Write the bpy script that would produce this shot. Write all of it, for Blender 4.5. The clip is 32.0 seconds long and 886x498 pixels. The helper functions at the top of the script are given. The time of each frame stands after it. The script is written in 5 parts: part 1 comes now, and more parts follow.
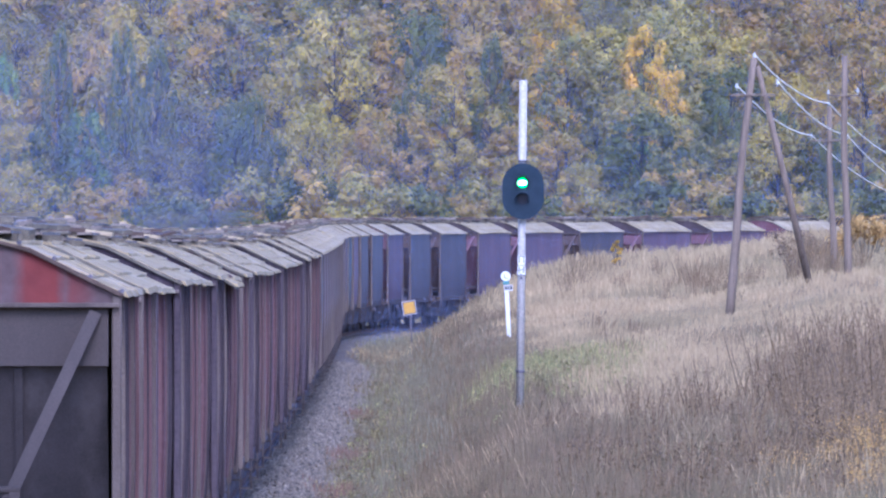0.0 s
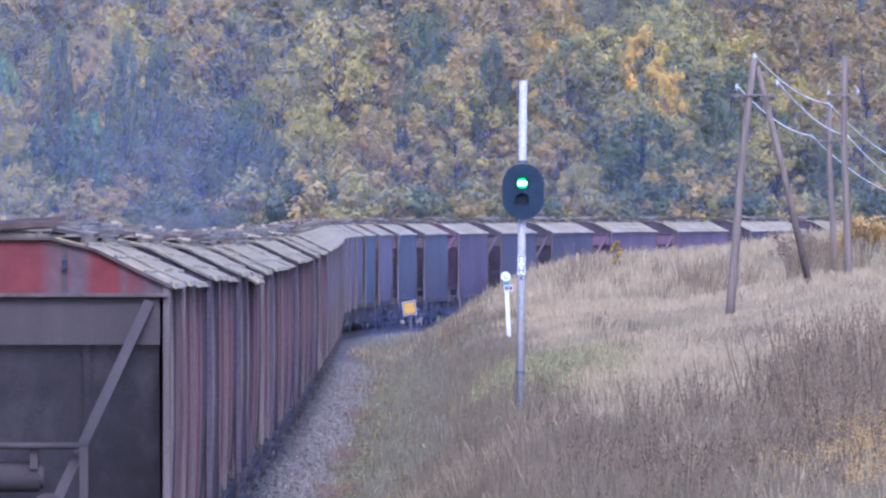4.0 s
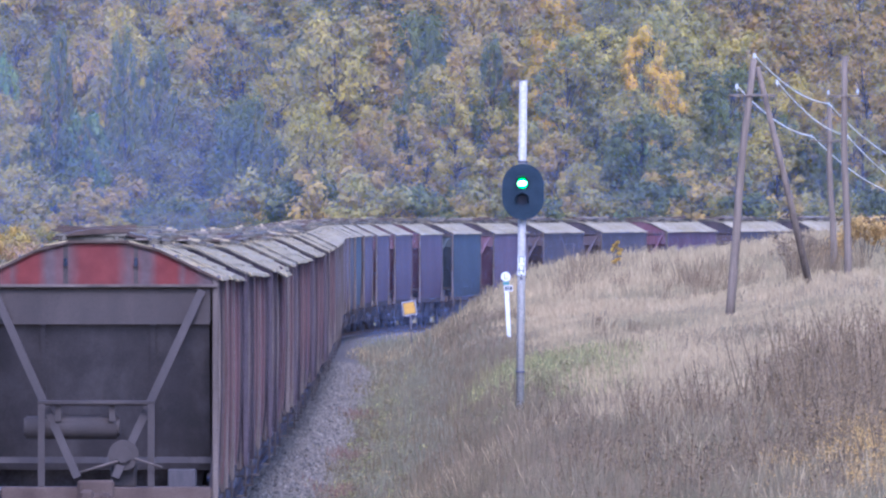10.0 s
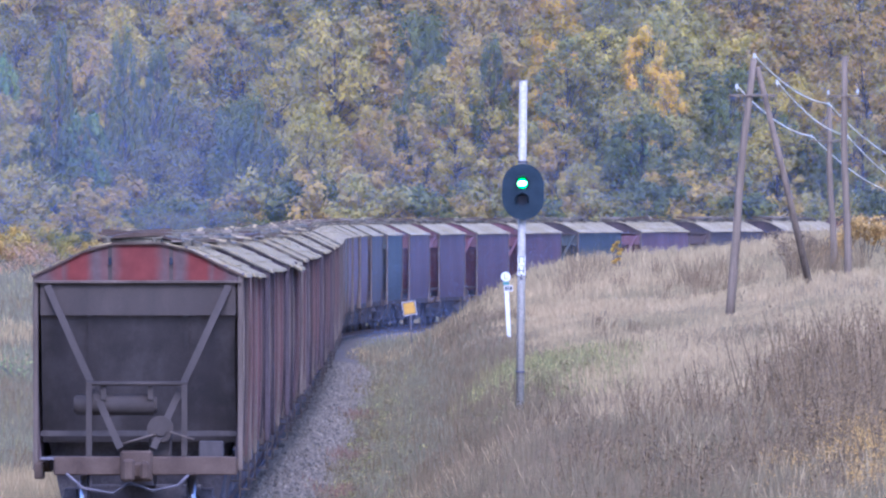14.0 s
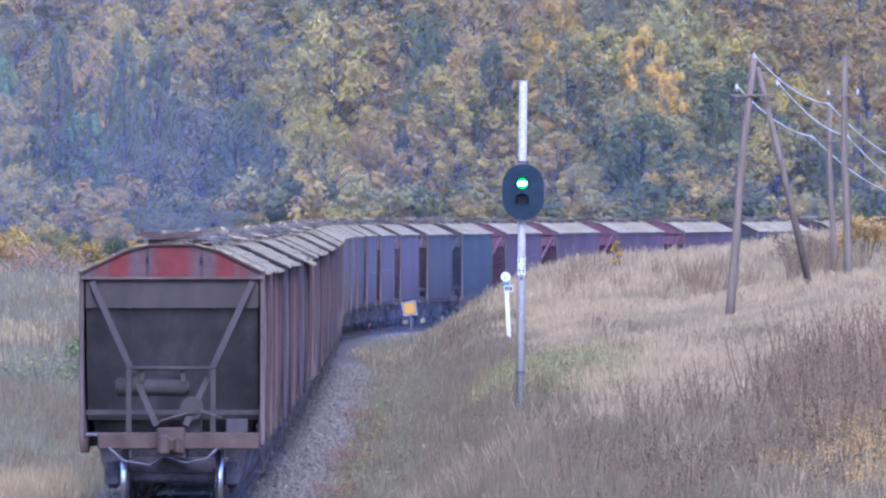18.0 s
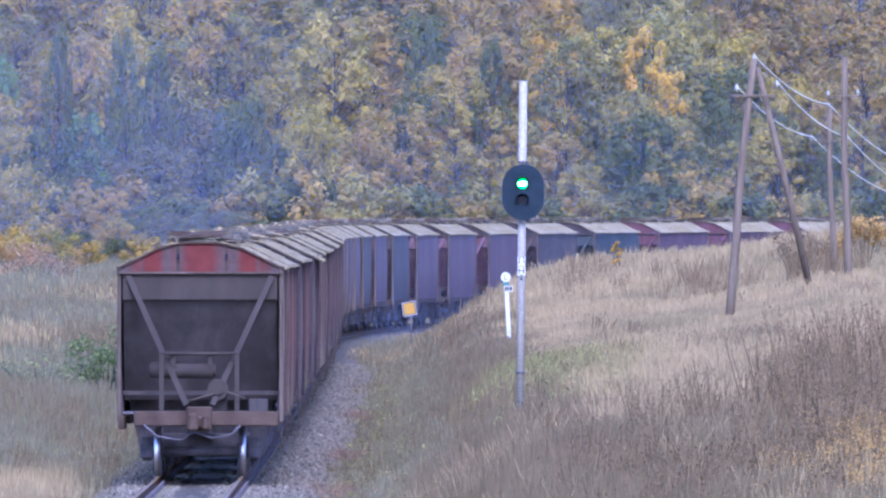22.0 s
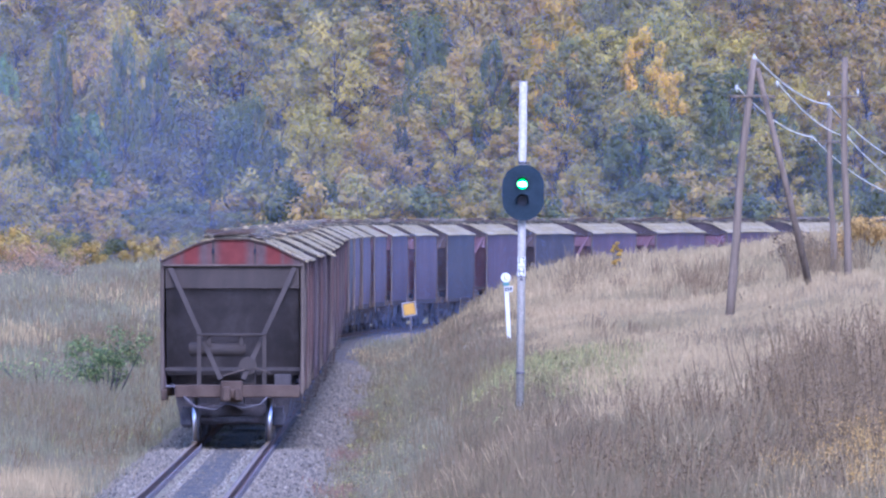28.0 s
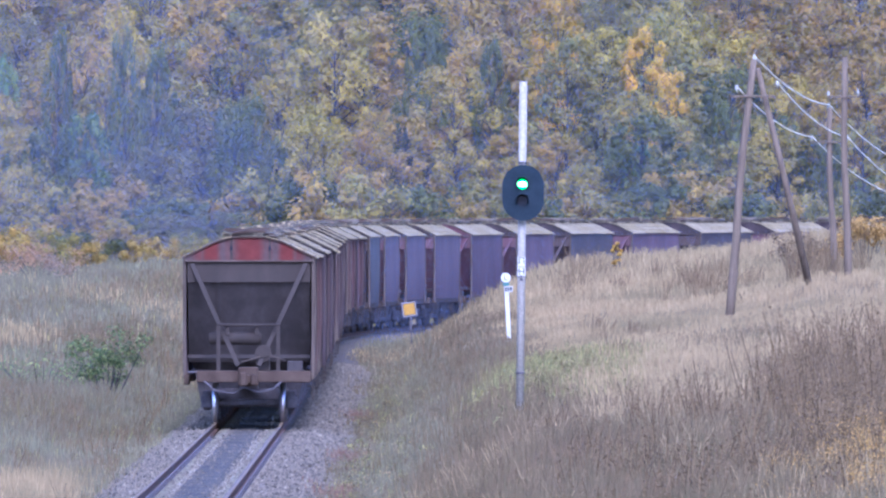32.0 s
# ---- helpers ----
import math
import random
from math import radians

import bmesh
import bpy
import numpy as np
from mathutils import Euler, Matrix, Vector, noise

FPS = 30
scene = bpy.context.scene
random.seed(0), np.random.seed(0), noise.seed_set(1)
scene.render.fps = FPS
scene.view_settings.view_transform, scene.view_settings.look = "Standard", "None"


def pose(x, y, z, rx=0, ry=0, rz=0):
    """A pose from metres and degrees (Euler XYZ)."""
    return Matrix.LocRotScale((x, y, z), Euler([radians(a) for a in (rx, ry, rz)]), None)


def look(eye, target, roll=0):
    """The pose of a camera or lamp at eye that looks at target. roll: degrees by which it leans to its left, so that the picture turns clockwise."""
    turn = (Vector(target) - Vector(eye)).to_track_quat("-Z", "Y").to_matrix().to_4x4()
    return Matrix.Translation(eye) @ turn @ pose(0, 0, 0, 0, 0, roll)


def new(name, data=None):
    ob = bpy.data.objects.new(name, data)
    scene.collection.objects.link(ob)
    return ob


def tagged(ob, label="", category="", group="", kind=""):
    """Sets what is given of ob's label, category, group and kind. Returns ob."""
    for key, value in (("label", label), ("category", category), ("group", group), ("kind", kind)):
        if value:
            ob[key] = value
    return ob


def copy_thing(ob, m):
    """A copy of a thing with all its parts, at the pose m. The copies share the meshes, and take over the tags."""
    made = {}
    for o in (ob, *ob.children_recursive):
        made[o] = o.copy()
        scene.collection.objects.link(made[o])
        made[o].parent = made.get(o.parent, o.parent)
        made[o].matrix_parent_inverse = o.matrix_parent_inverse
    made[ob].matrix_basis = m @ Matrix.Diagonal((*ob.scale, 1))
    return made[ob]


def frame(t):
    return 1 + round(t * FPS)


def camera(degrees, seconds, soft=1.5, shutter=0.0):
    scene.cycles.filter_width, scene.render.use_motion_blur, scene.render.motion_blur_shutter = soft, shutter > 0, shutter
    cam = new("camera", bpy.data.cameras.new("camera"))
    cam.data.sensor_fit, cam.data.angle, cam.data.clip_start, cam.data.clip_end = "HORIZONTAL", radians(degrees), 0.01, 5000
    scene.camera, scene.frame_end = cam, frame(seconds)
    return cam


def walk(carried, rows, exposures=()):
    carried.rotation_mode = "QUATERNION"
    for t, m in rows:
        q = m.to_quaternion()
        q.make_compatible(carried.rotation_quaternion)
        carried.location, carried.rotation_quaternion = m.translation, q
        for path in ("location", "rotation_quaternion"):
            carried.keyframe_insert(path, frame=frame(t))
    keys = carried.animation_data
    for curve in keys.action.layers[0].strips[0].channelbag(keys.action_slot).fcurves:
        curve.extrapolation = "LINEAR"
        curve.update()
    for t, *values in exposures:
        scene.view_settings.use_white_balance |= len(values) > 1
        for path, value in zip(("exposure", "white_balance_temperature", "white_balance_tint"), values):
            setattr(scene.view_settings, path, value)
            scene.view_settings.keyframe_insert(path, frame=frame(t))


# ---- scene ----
cam = camera(3.1884, 32.0, soft=2.4)
EYE = (0.0, 0.0, 5.0)


def aim(drop):
    """The eye's pose; drop: how far the view falls over 28.17 m."""
    return look(EYE, (0.0, 1000.0, 5.0 - 1000.0 * drop / 28170.0))


walk(cam, [(0.0, aim(65.0)), (6.0, aim(64.3)), (18.0, aim(63.9)), (26.0, aim(62.8)), (32.0, aim(62.5))],
     exposures=[(0.0, 2.06, 4130.0, 43.0), (32.0, 2.06, 4130.0, 43.0)])

# ---- world and sun: thin overcast, soft light from behind the viewer ----
SUN_ELEV, SUN_TURN = radians(40), radians(175)
world = bpy.data.worlds.new("sky")
scene.world = world
world.use_nodes = True
wn = world.node_tree
sky = wn.nodes.new("ShaderNodeTexSky")
sky.sky_type, sky.sun_disc = "NISHITA", False
sky.sun_elevation, sky.sun_rotation = SUN_ELEV, SUN_TURN
sky.dust_density, sky.air_density, sky.ozone_density = 1.8, 1.0, 1.0
wn.links.new(sky.outputs[0], wn.nodes["Background"].inputs[0])
wn.nodes["Background"].inputs[1].default_value = 0.15
sun = new("sun", bpy.data.lights.new("sun", "SUN"))
sun.data.energy, sun.data.angle, sun.data.color = 1.5, radians(20), (1.0, 0.88, 0.68)
sun_dir = Vector((math.sin(SUN_TURN) * math.cos(SUN_ELEV), math.cos(SUN_TURN) * math.cos(SUN_ELEV), math.sin(SUN_ELEV)))
sun.matrix_world = look(sun_dir * 100, (0, 0, 0))


# ---- materials ----
def nodes_of(name):
    m = bpy.data.materials.new(name)
    m.use_nodes = True
    return m, m.node_tree, m.node_tree.nodes["Principled BSDF"]


def ramp(tree, stops, fac):
    r = tree.nodes.new("ShaderNodeValToRGB")
    while len(r.color_ramp.elements) < len(stops):
        r.color_ramp.elements.new(0.5)
    for e, (p, c) in zip(r.color_ramp.elements, stops):
        e.position, e.color = p, (*c, 1)
    tree.links.new(fac, r.inputs[0])
    return r.outputs[0]


def noise_of(tree, scale, detail=4.0, rough=0.55, stretch=None, where="Object"):
    co = tree.nodes.new("ShaderNodeTexCoord")
    n = tree.nodes.new("ShaderNodeTexNoise")
    n.inputs["Scale"].default_value, n.inputs["Detail"].default_value, n.inputs["Roughness"].default_value = scale, detail, rough
    src = co.outputs[where]
    if stretch:
        mp = tree.nodes.new("ShaderNodeMapping")
        mp.inputs["Scale"].default_value = stretch
        tree.links.new(src, mp.inputs[0])
        src = mp.outputs[0]
    tree.links.new(src, n.inputs["Vector"])
    return n.outputs["Fac"]


def mixed(tree, a, b, fac, kind="MIX"):
    m = tree.nodes.new("ShaderNodeMix")
    m.data_type, m.blend_type = "RGBA", kind
    for sock, val in ((m.inputs["Factor"], fac), (m.inputs["A"], a), (m.inputs["B"], b)):
        if isinstance(val, (int, float)):
            sock.default_value = val
        elif isinstance(val, tuple):
            sock.default_value = (*val, 1)
        else:
            tree.links.new(val, sock)
    return m.outputs["Result"]


def bumped(tree, bsdf, height, strength, distance):
    b = tree.nodes.new("ShaderNodeBump")
    b.inputs["Strength"].default_value, b.inputs["Distance"].default_value = strength, distance
    tree.links.new(height, b.inputs["Height"])
    tree.links.new(b.outputs[0], bsdf.inputs["Normal"])


def surface(name, low, high, scale=2.0, fine=30.0, rough=0.75, metal=0.0, bump=0.25, depth=0.01, stretch=None, dust=None, spec=0.08):
    """Two colours mixed by a broad and a fine pattern, with optional streaks of dust."""
    m, tree, bsdf = nodes_of(name)
    broad = noise_of(tree, scale, 5, 0.6, stretch)
    grain = noise_of(tree, fine, 3, 0.6)
    col = ramp(tree, [(0.32, low), (0.68, high)], broad)
    shade = ramp(tree, [(0.3, (0.72, 0.72, 0.72)), (0.7, (1.15, 1.15, 1.15))], grain)
    col = mixed(tree, col, shade, 1.0, "MULTIPLY")
    if dust:
        amount = ramp(tree, [(0.48, (0, 0, 0)), (0.9, (1, 1, 1))], noise_of(tree, 2.6, 6, 0.7, (1.0, 1.0, 0.12)))
        col = mixed(tree, col, dust, amount)
    tree.links.new(col, bsdf.inputs["Base Color"])
    bsdf.inputs["Roughness"].default_value, bsdf.inputs["Metallic"].default_value = rough, metal
    bsdf.inputs["Specular IOR Level"].default_value = spec
    if bump:
        bumped(tree, bsdf, grain, bump, depth)
    return m


def leafy(name, stops, patch=None, patch_scale=0.15, thin=0.45, dim=(0.86, 1.16), clump=0.0):
    """Leaves or blades: colour drawn per leaf, drifting in patches, half translucent."""
    m, tree, bsdf = nodes_of(name)
    geo = tree.nodes.new("ShaderNodeNewGeometry")
    each = geo.outputs["Random Per Island"]
    col = ramp(tree, stops, each)
    if patch:
        n = noise_of(tree, patch_scale, 3, 0.6)
        f = ramp(tree, [(0.42, (0, 0, 0)), (0.62, (1, 1, 1))], n)
        col = mixed(tree, col, patch, f)
    if clump:
        tuft = ramp(tree, [(0.3, (0.70,) * 3), (0.7, (1.26,) * 3)], noise_of(tree, clump, 3, 0.65, (1.0, 0.35, 1.0)))
        col = mixed(tree, col, tuft, 1.0, "MULTIPLY")
    obi = tree.nodes.new("ShaderNodeObjectInfo")
    tone = ramp(tree, [(0.0, (dim[0],) * 3), (1.0, (dim[1],) * 3)], obi.outputs["Random"])
    col = mixed(tree, col, tone, 1.0, "MULTIPLY")
    tree.links.new(col, bsdf.inputs["Base Color"])
    bsdf.inputs["Roughness"].default_value = 0.7
    bsdf.inputs["Specular IOR Level"].default_value = 0.12
    tr = tree.nodes.new("ShaderNodeBsdfTranslucent")
    tree.links.new(col, tr.inputs["Color"])
    mx = tree.nodes.new("ShaderNodeMixShader")
    mx.inputs[0].default_value = thin
    tree.links.new(bsdf.outputs[0], mx.inputs[1])
    tree.links.new(tr.outputs[0], mx.inputs[2])
    tree.links.new(mx.outputs[0], tree.nodes["Material Output"].inputs["Surface"])
    return m


def glowing(name, color, strength):
    m, tree, bsdf = nodes_of(name)
    bsdf.inputs["Emission Color"].default_value = (*color, 1)
    bsdf.inputs["Emission Strength"].default_value = strength
    bsdf.inputs["Base Color"].default_value = (*[c * 0.3 for c in color], 1)
    return m


GROUND = surface("meadow_soil", (0.1248, 0.0920, 0.0331), (0.2496, 0.1830, 0.0706), 0.25, 6.0, 0.95, bump=0.6, depth=0.08)


def wood_floor(m):
    """Dark leaf litter and moss where the wood begins, with a ragged edge."""
    tree = m.node_tree
    bsdf = tree.nodes["Principled BSDF"]
    was = bsdf.inputs["Base Color"].links[0].from_socket
    co = tree.nodes.new("ShaderNodeTexCoord")
    xyz = tree.nodes.new("ShaderNodeSeparateXYZ")
    tree.links.new(co.outputs["Object"], xyz.inputs[0])
    edge = tree.nodes.new("ShaderNodeMapRange")
    edge.inputs["From Min"].default_value, edge.inputs["From Max"].default_value = 1020.0, 1036.0
    wavy = tree.nodes.new("ShaderNodeMath")
    wavy.operation = "MULTIPLY_ADD"
    wavy.inputs[1].default_value = 16.0
    tree.links.new(noise_of(tree, 0.2), wavy.inputs[0])
    tree.links.new(xyz.outputs[1], wavy.inputs[2])
    tree.links.new(wavy.outputs[0], edge.inputs["Value"])
    litter = ramp(tree, [(0.3, (0.05, 0.052, 0.038)), (0.7, (0.095, 0.085, 0.055))], noise_of(tree, 0.6))
    tree.links.new(mixed(tree, was, litter, edge.outputs[0]), bsdf.inputs["Base Color"])


wood_floor(GROUND)
BALLAST = surface("crushed_stone", (0.0561, 0.0420, 0.0209), (0.1168, 0.0898, 0.0474), 0.9, 9.0, 0.9, bump=0.9, depth=0.05)
BALLAST_DARK = surface("oily_ballast", (0.0258, 0.0206, 0.0110), (0.0994, 0.0785, 0.0405), 1.6, 9.0, 0.85, bump=0.9, depth=0.05)
STONE = surface("grey_stone", (0.0306, 0.0246, 0.0146), (0.1997, 0.1621, 0.0922), 7.0, 30.0, 0.9)
RAIL_SIDE = surface("rusty_rail", (0.0587, 0.0302, 0.0110), (0.1109, 0.0605, 0.0221), 3.0, 40.0, 0.8)
RAIL_TOP = surface("worn_rail_head", (0.0815, 0.0529, 0.0177), (0.1458, 0.0974, 0.0337), 2.0, 20.0, 0.7, 0.0, 0.05)
CONCRETE = surface("weathered_concrete", (0.2100, 0.1971, 0.1700), (0.3150, 0.2920, 0.2584), 1.5, 18.0, 0.9)
SLEEPER = surface("sandy_sleeper_concrete", (0.1200, 0.0980, 0.0568), (0.2100, 0.1750, 0.1049), 2.0, 18.0, 0.9)
# lightened and blued: haze over the bogies is put into the colour
STEEL_DARK = surface("grimy_hazed_steel", (0.0435, 0.0399, 0.0354), (0.1087, 0.0925, 0.0787), 3.0, 25.0, 0.75)
STEEL_BROWN = surface("rusty_brown_steel", (0.0342, 0.0220, 0.0119), (0.0646, 0.0440, 0.0246), 2.2, 50.0, 0.8)
TREAD = surface("worn_wheel_tread", (0.5600, 0.5180, 0.4480), (0.6440, 0.6090, 0.5460), 5.0, 30.0, 0.42, 1.0, 0.03)
ROOF_DUST = surface("dusty_roof_sheet", (0.1402, 0.1052, 0.0417), (0.2353, 0.1812, 0.0749), 1.4, 10.0, 0.95, 0.0, 0.3, spec=0.03)
ROOF_PALE = surface("pale_dusty_roof_sheet", (0.1546, 0.1189, 0.0532), (0.2507, 0.1967, 0.0919), 1.6, 10.0, 0.95, spec=0.03)
HATCH = surface("khaki_hatch_steel", (0.0400, 0.0320, 0.0172), (0.1050, 0.0880, 0.0473), 2.0, 16.0, 0.8, spec=0.08)
PLANK = surface("grey_planks", (0.0750, 0.0580, 0.0344), (0.1400, 0.1120, 0.0688), 3.0, 40.0, 0.9)
PALE_POST = surface("pale_worn_edge", (0.0386, 0.0287, 0.0171), (0.0874, 0.0653, 0.0397), 2.0, 70.0, 0.75, bump=0.1, stretch=(1, 1, 0.2))
GREY_BAND = surface("grey_painted_steel", (0.0261, 0.0202, 0.0129), (0.0414, 0.0318, 0.0204), 1.5, 80.0, 0.75, bump=0.1, stretch=(1, 1, 0.4))
# brown lifted and blued to carry some distance haze
END_DARK = surface("dark_brown_end_sheet", (0.0282, 0.0232, 0.0170), (0.0478, 0.0387, 0.0287), 1.1, 80.0, 0.8, bump=0.1, dust=(0.0707, 0.0587, 0.0429))
PALE_RIB = surface("pale_dusty_rib", (0.0655, 0.0494, 0.0295), (0.1123, 0.0854, 0.0513), 1.6, 40.0, 0.85, bump=0.1, stretch=(1, 1, 0.15))
RUST_LINE = surface("faded_rust_paint", (0.0570, 0.0293, 0.0196), (0.1037, 0.0570, 0.0401), 2.0, 60.0, 0.8, bump=0.1, stretch=(1, 1, 0.2))
PAINTS = {
    # violet, red, blue and teal coat far wagons, with distance haze mixed in
    "violet": surface("brown_violet_paint", (0.0635, 0.0329, 0.0292), (0.0952, 0.0503, 0.0428), 1.0, 20.0, 0.6, stretch=(1, 1, 0.25), dust=(0.1304, 0.0902, 0.0797)),
    "red": surface("red_brown_paint", (0.052, 0.023, 0.021), (0.080, 0.037, 0.032), 1.0, 20.0, 0.6, stretch=(1, 1, 0.25), dust=(0.105, 0.080, 0.072)),
    "oxide": surface("oxide_brown_paint", (0.0394, 0.0194, 0.0155), (0.0713, 0.0353, 0.0281), 1.0, 20.0, 0.65, stretch=(1, 1, 0.25), dust=(0.1181, 0.0883, 0.0772)),
    "umber": surface("faded_umber_paint", (0.0270, 0.0187, 0.0154), (0.0510, 0.0345, 0.0295), 1.0, 20.0, 0.65, stretch=(1, 1, 0.25), dust=(0.0975, 0.0725, 0.0631)),
    "blue": surface("blue_grey_paint", (0.0384, 0.0268, 0.0185), (0.0561, 0.0390, 0.0262), 1.0, 20.0, 0.6, stretch=(1, 1, 0.25), dust=(0.0887, 0.0606, 0.0425)),
    "teal": surface("dark_teal_paint", (0.0257, 0.0281, 0.0215), (0.0372, 0.0397, 0.0298), 1.0, 20.0, 0.6, stretch=(1, 1, 0.25), dust=(0.0643, 0.0632, 0.0502)),
    "slate": surface("dark_slate_paint", (0.0203, 0.0158, 0.0130), (0.0383, 0.0296, 0.0242), 1.0, 60.0, 0.7, bump=0.1, stretch=(1, 1, 0.25), dust=(0.0851, 0.0542, 0.0403)),
    "dark": surface("dark_brown_grey_paint", (0.0205, 0.0144, 0.0112), (0.0418, 0.0295, 0.0236), 1.0, 20.0, 0.65, stretch=(1, 1, 0.25), dust=(0.0912, 0.0720, 0.0590)),
}


def patched_red():
    """Red paint left in worn fields between grey grime, alike on both halves."""
    m, tree, bsdf = nodes_of("worn_red_gable")
    co = tree.nodes.new("ShaderNodeTexCoord")
    xyz = tree.nodes.new("ShaderNodeSeparateXYZ")
    tree.links.new(co.outputs["Object"], xyz.inputs[0])
    half = tree.nodes.new("ShaderNodeMath")
    half.operation = "ABSOLUTE"
    tree.links.new(xyz.outputs[0], half.inputs[0])
    far = tree.nodes.new("ShaderNodeMath")
    far.operation = "MULTIPLY_ADD"
    far.inputs[1].default_value = 0.12
    tree.links.new(noise_of(tree, 5.0, 5, 0.7), far.inputs[0])
    tree.links.new(half.outputs[0], far.inputs[2])
    unit = tree.nodes.new("ShaderNodeMath")
    unit.operation = "DIVIDE"
    unit.inputs[1].default_value = 1.6
    tree.links.new(far.outputs[0], unit.inputs[0])
    fields = [(0.0, 0.9), (0.18, 0.85), (0.29, 0.05), (0.33, 0.25), (0.37, 0.3), (0.41, 0), (0.45, 0), (0.53, 0.9), (0.68, 0.95), (0.735, 0.2), (0.77, 0.7), (0.82, 0.5), (0.90, 0)]
    f = ramp(tree, [(at_, (v, v, v)) for at_, v in fields], unit.outputs[0])
    red = ramp(tree, [(0.3, (0.060, 0.0125, 0.0075)), (0.7, (0.084, 0.0170, 0.0095))], noise_of(tree, 3.0))
    grime = ramp(tree, [(0.3, (0.04, 0.026, 0.018)), (0.7, (0.062, 0.043, 0.031))], noise_of(tree, 6.0))
    tree.links.new(mixed(tree, grime, red, f), bsdf.inputs["Base Color"])
    bsdf.inputs["Roughness"].default_value, bsdf.inputs["Specular IOR Level"].default_value = 0.75, 0.08
    bumped(tree, bsdf, noise_of(tree, 25.0), 0.2, 0.01)
    return m


RED_GABLE = patched_red()
WHITE_PAINT = surface("white_enamel", (0.3343, 0.3173, 0.2316), (0.4360, 0.4113, 0.3016), 3.0, 30.0, 0.6)
MAST_PAINT = surface("pale_grey_mast", (0.1998, 0.1778, 0.1196), (0.2700, 0.2381, 0.1594), 1.2, 25.0, 0.6, stretch=(1, 1, 0.3))
HEAD_BLACK = surface("matt_black_shield", (0.008, 0.013, 0.014), (0.016, 0.023, 0.025), 3.0, 30.0, 0.7)
TEAL_BAND = surface("green_teal_band", (0.050, 0.115, 0.085), (0.075, 0.150, 0.110), 3.0, 30.0, 0.6)
LETTER_BLACK = surface("black_lettering", (0.015, 0.015, 0.015), (0.03, 0.03, 0.03), 3.0, 30.0, 0.7)
YELLOW_SIGN = surface("yellow_enamel", (0.2570, 0.1386, 0.0120), (0.3182, 0.1874, 0.0240), 4.0, 30.0, 0.6)
WOOD_POLE = surface("grey_weathered_wood", (0.0728, 0.0536, 0.0299), (0.1324, 0.0995, 0.0544), 2.0, 40.0, 0.9, stretch=(6, 6, 0.3))
GLASS_WHITE = surface("white_porcelain", (0.2890, 0.2739, 0.1836), (0.3570, 0.3403, 0.2312), 5.0, 30.0, 0.25)
WIRE = surface("bare_wire", (0.5200, 0.4656, 0.2448), (0.6400, 0.5820, 0.3168), 3.0, 30.0, 0.5, 0.0)
GREEN_LAMP = glowing("green_signal_light", (0.02, 0.8, 0.02), 0.9)
GREEN_CORE = glowing("green_signal_core", (0.42, 1.0, 0.16), 2.6)
DARK_LENS = surface("unlit_lens", (0.01, 0.012, 0.014), (0.02, 0.022, 0.025), 5.0, 30.0, 0.15)

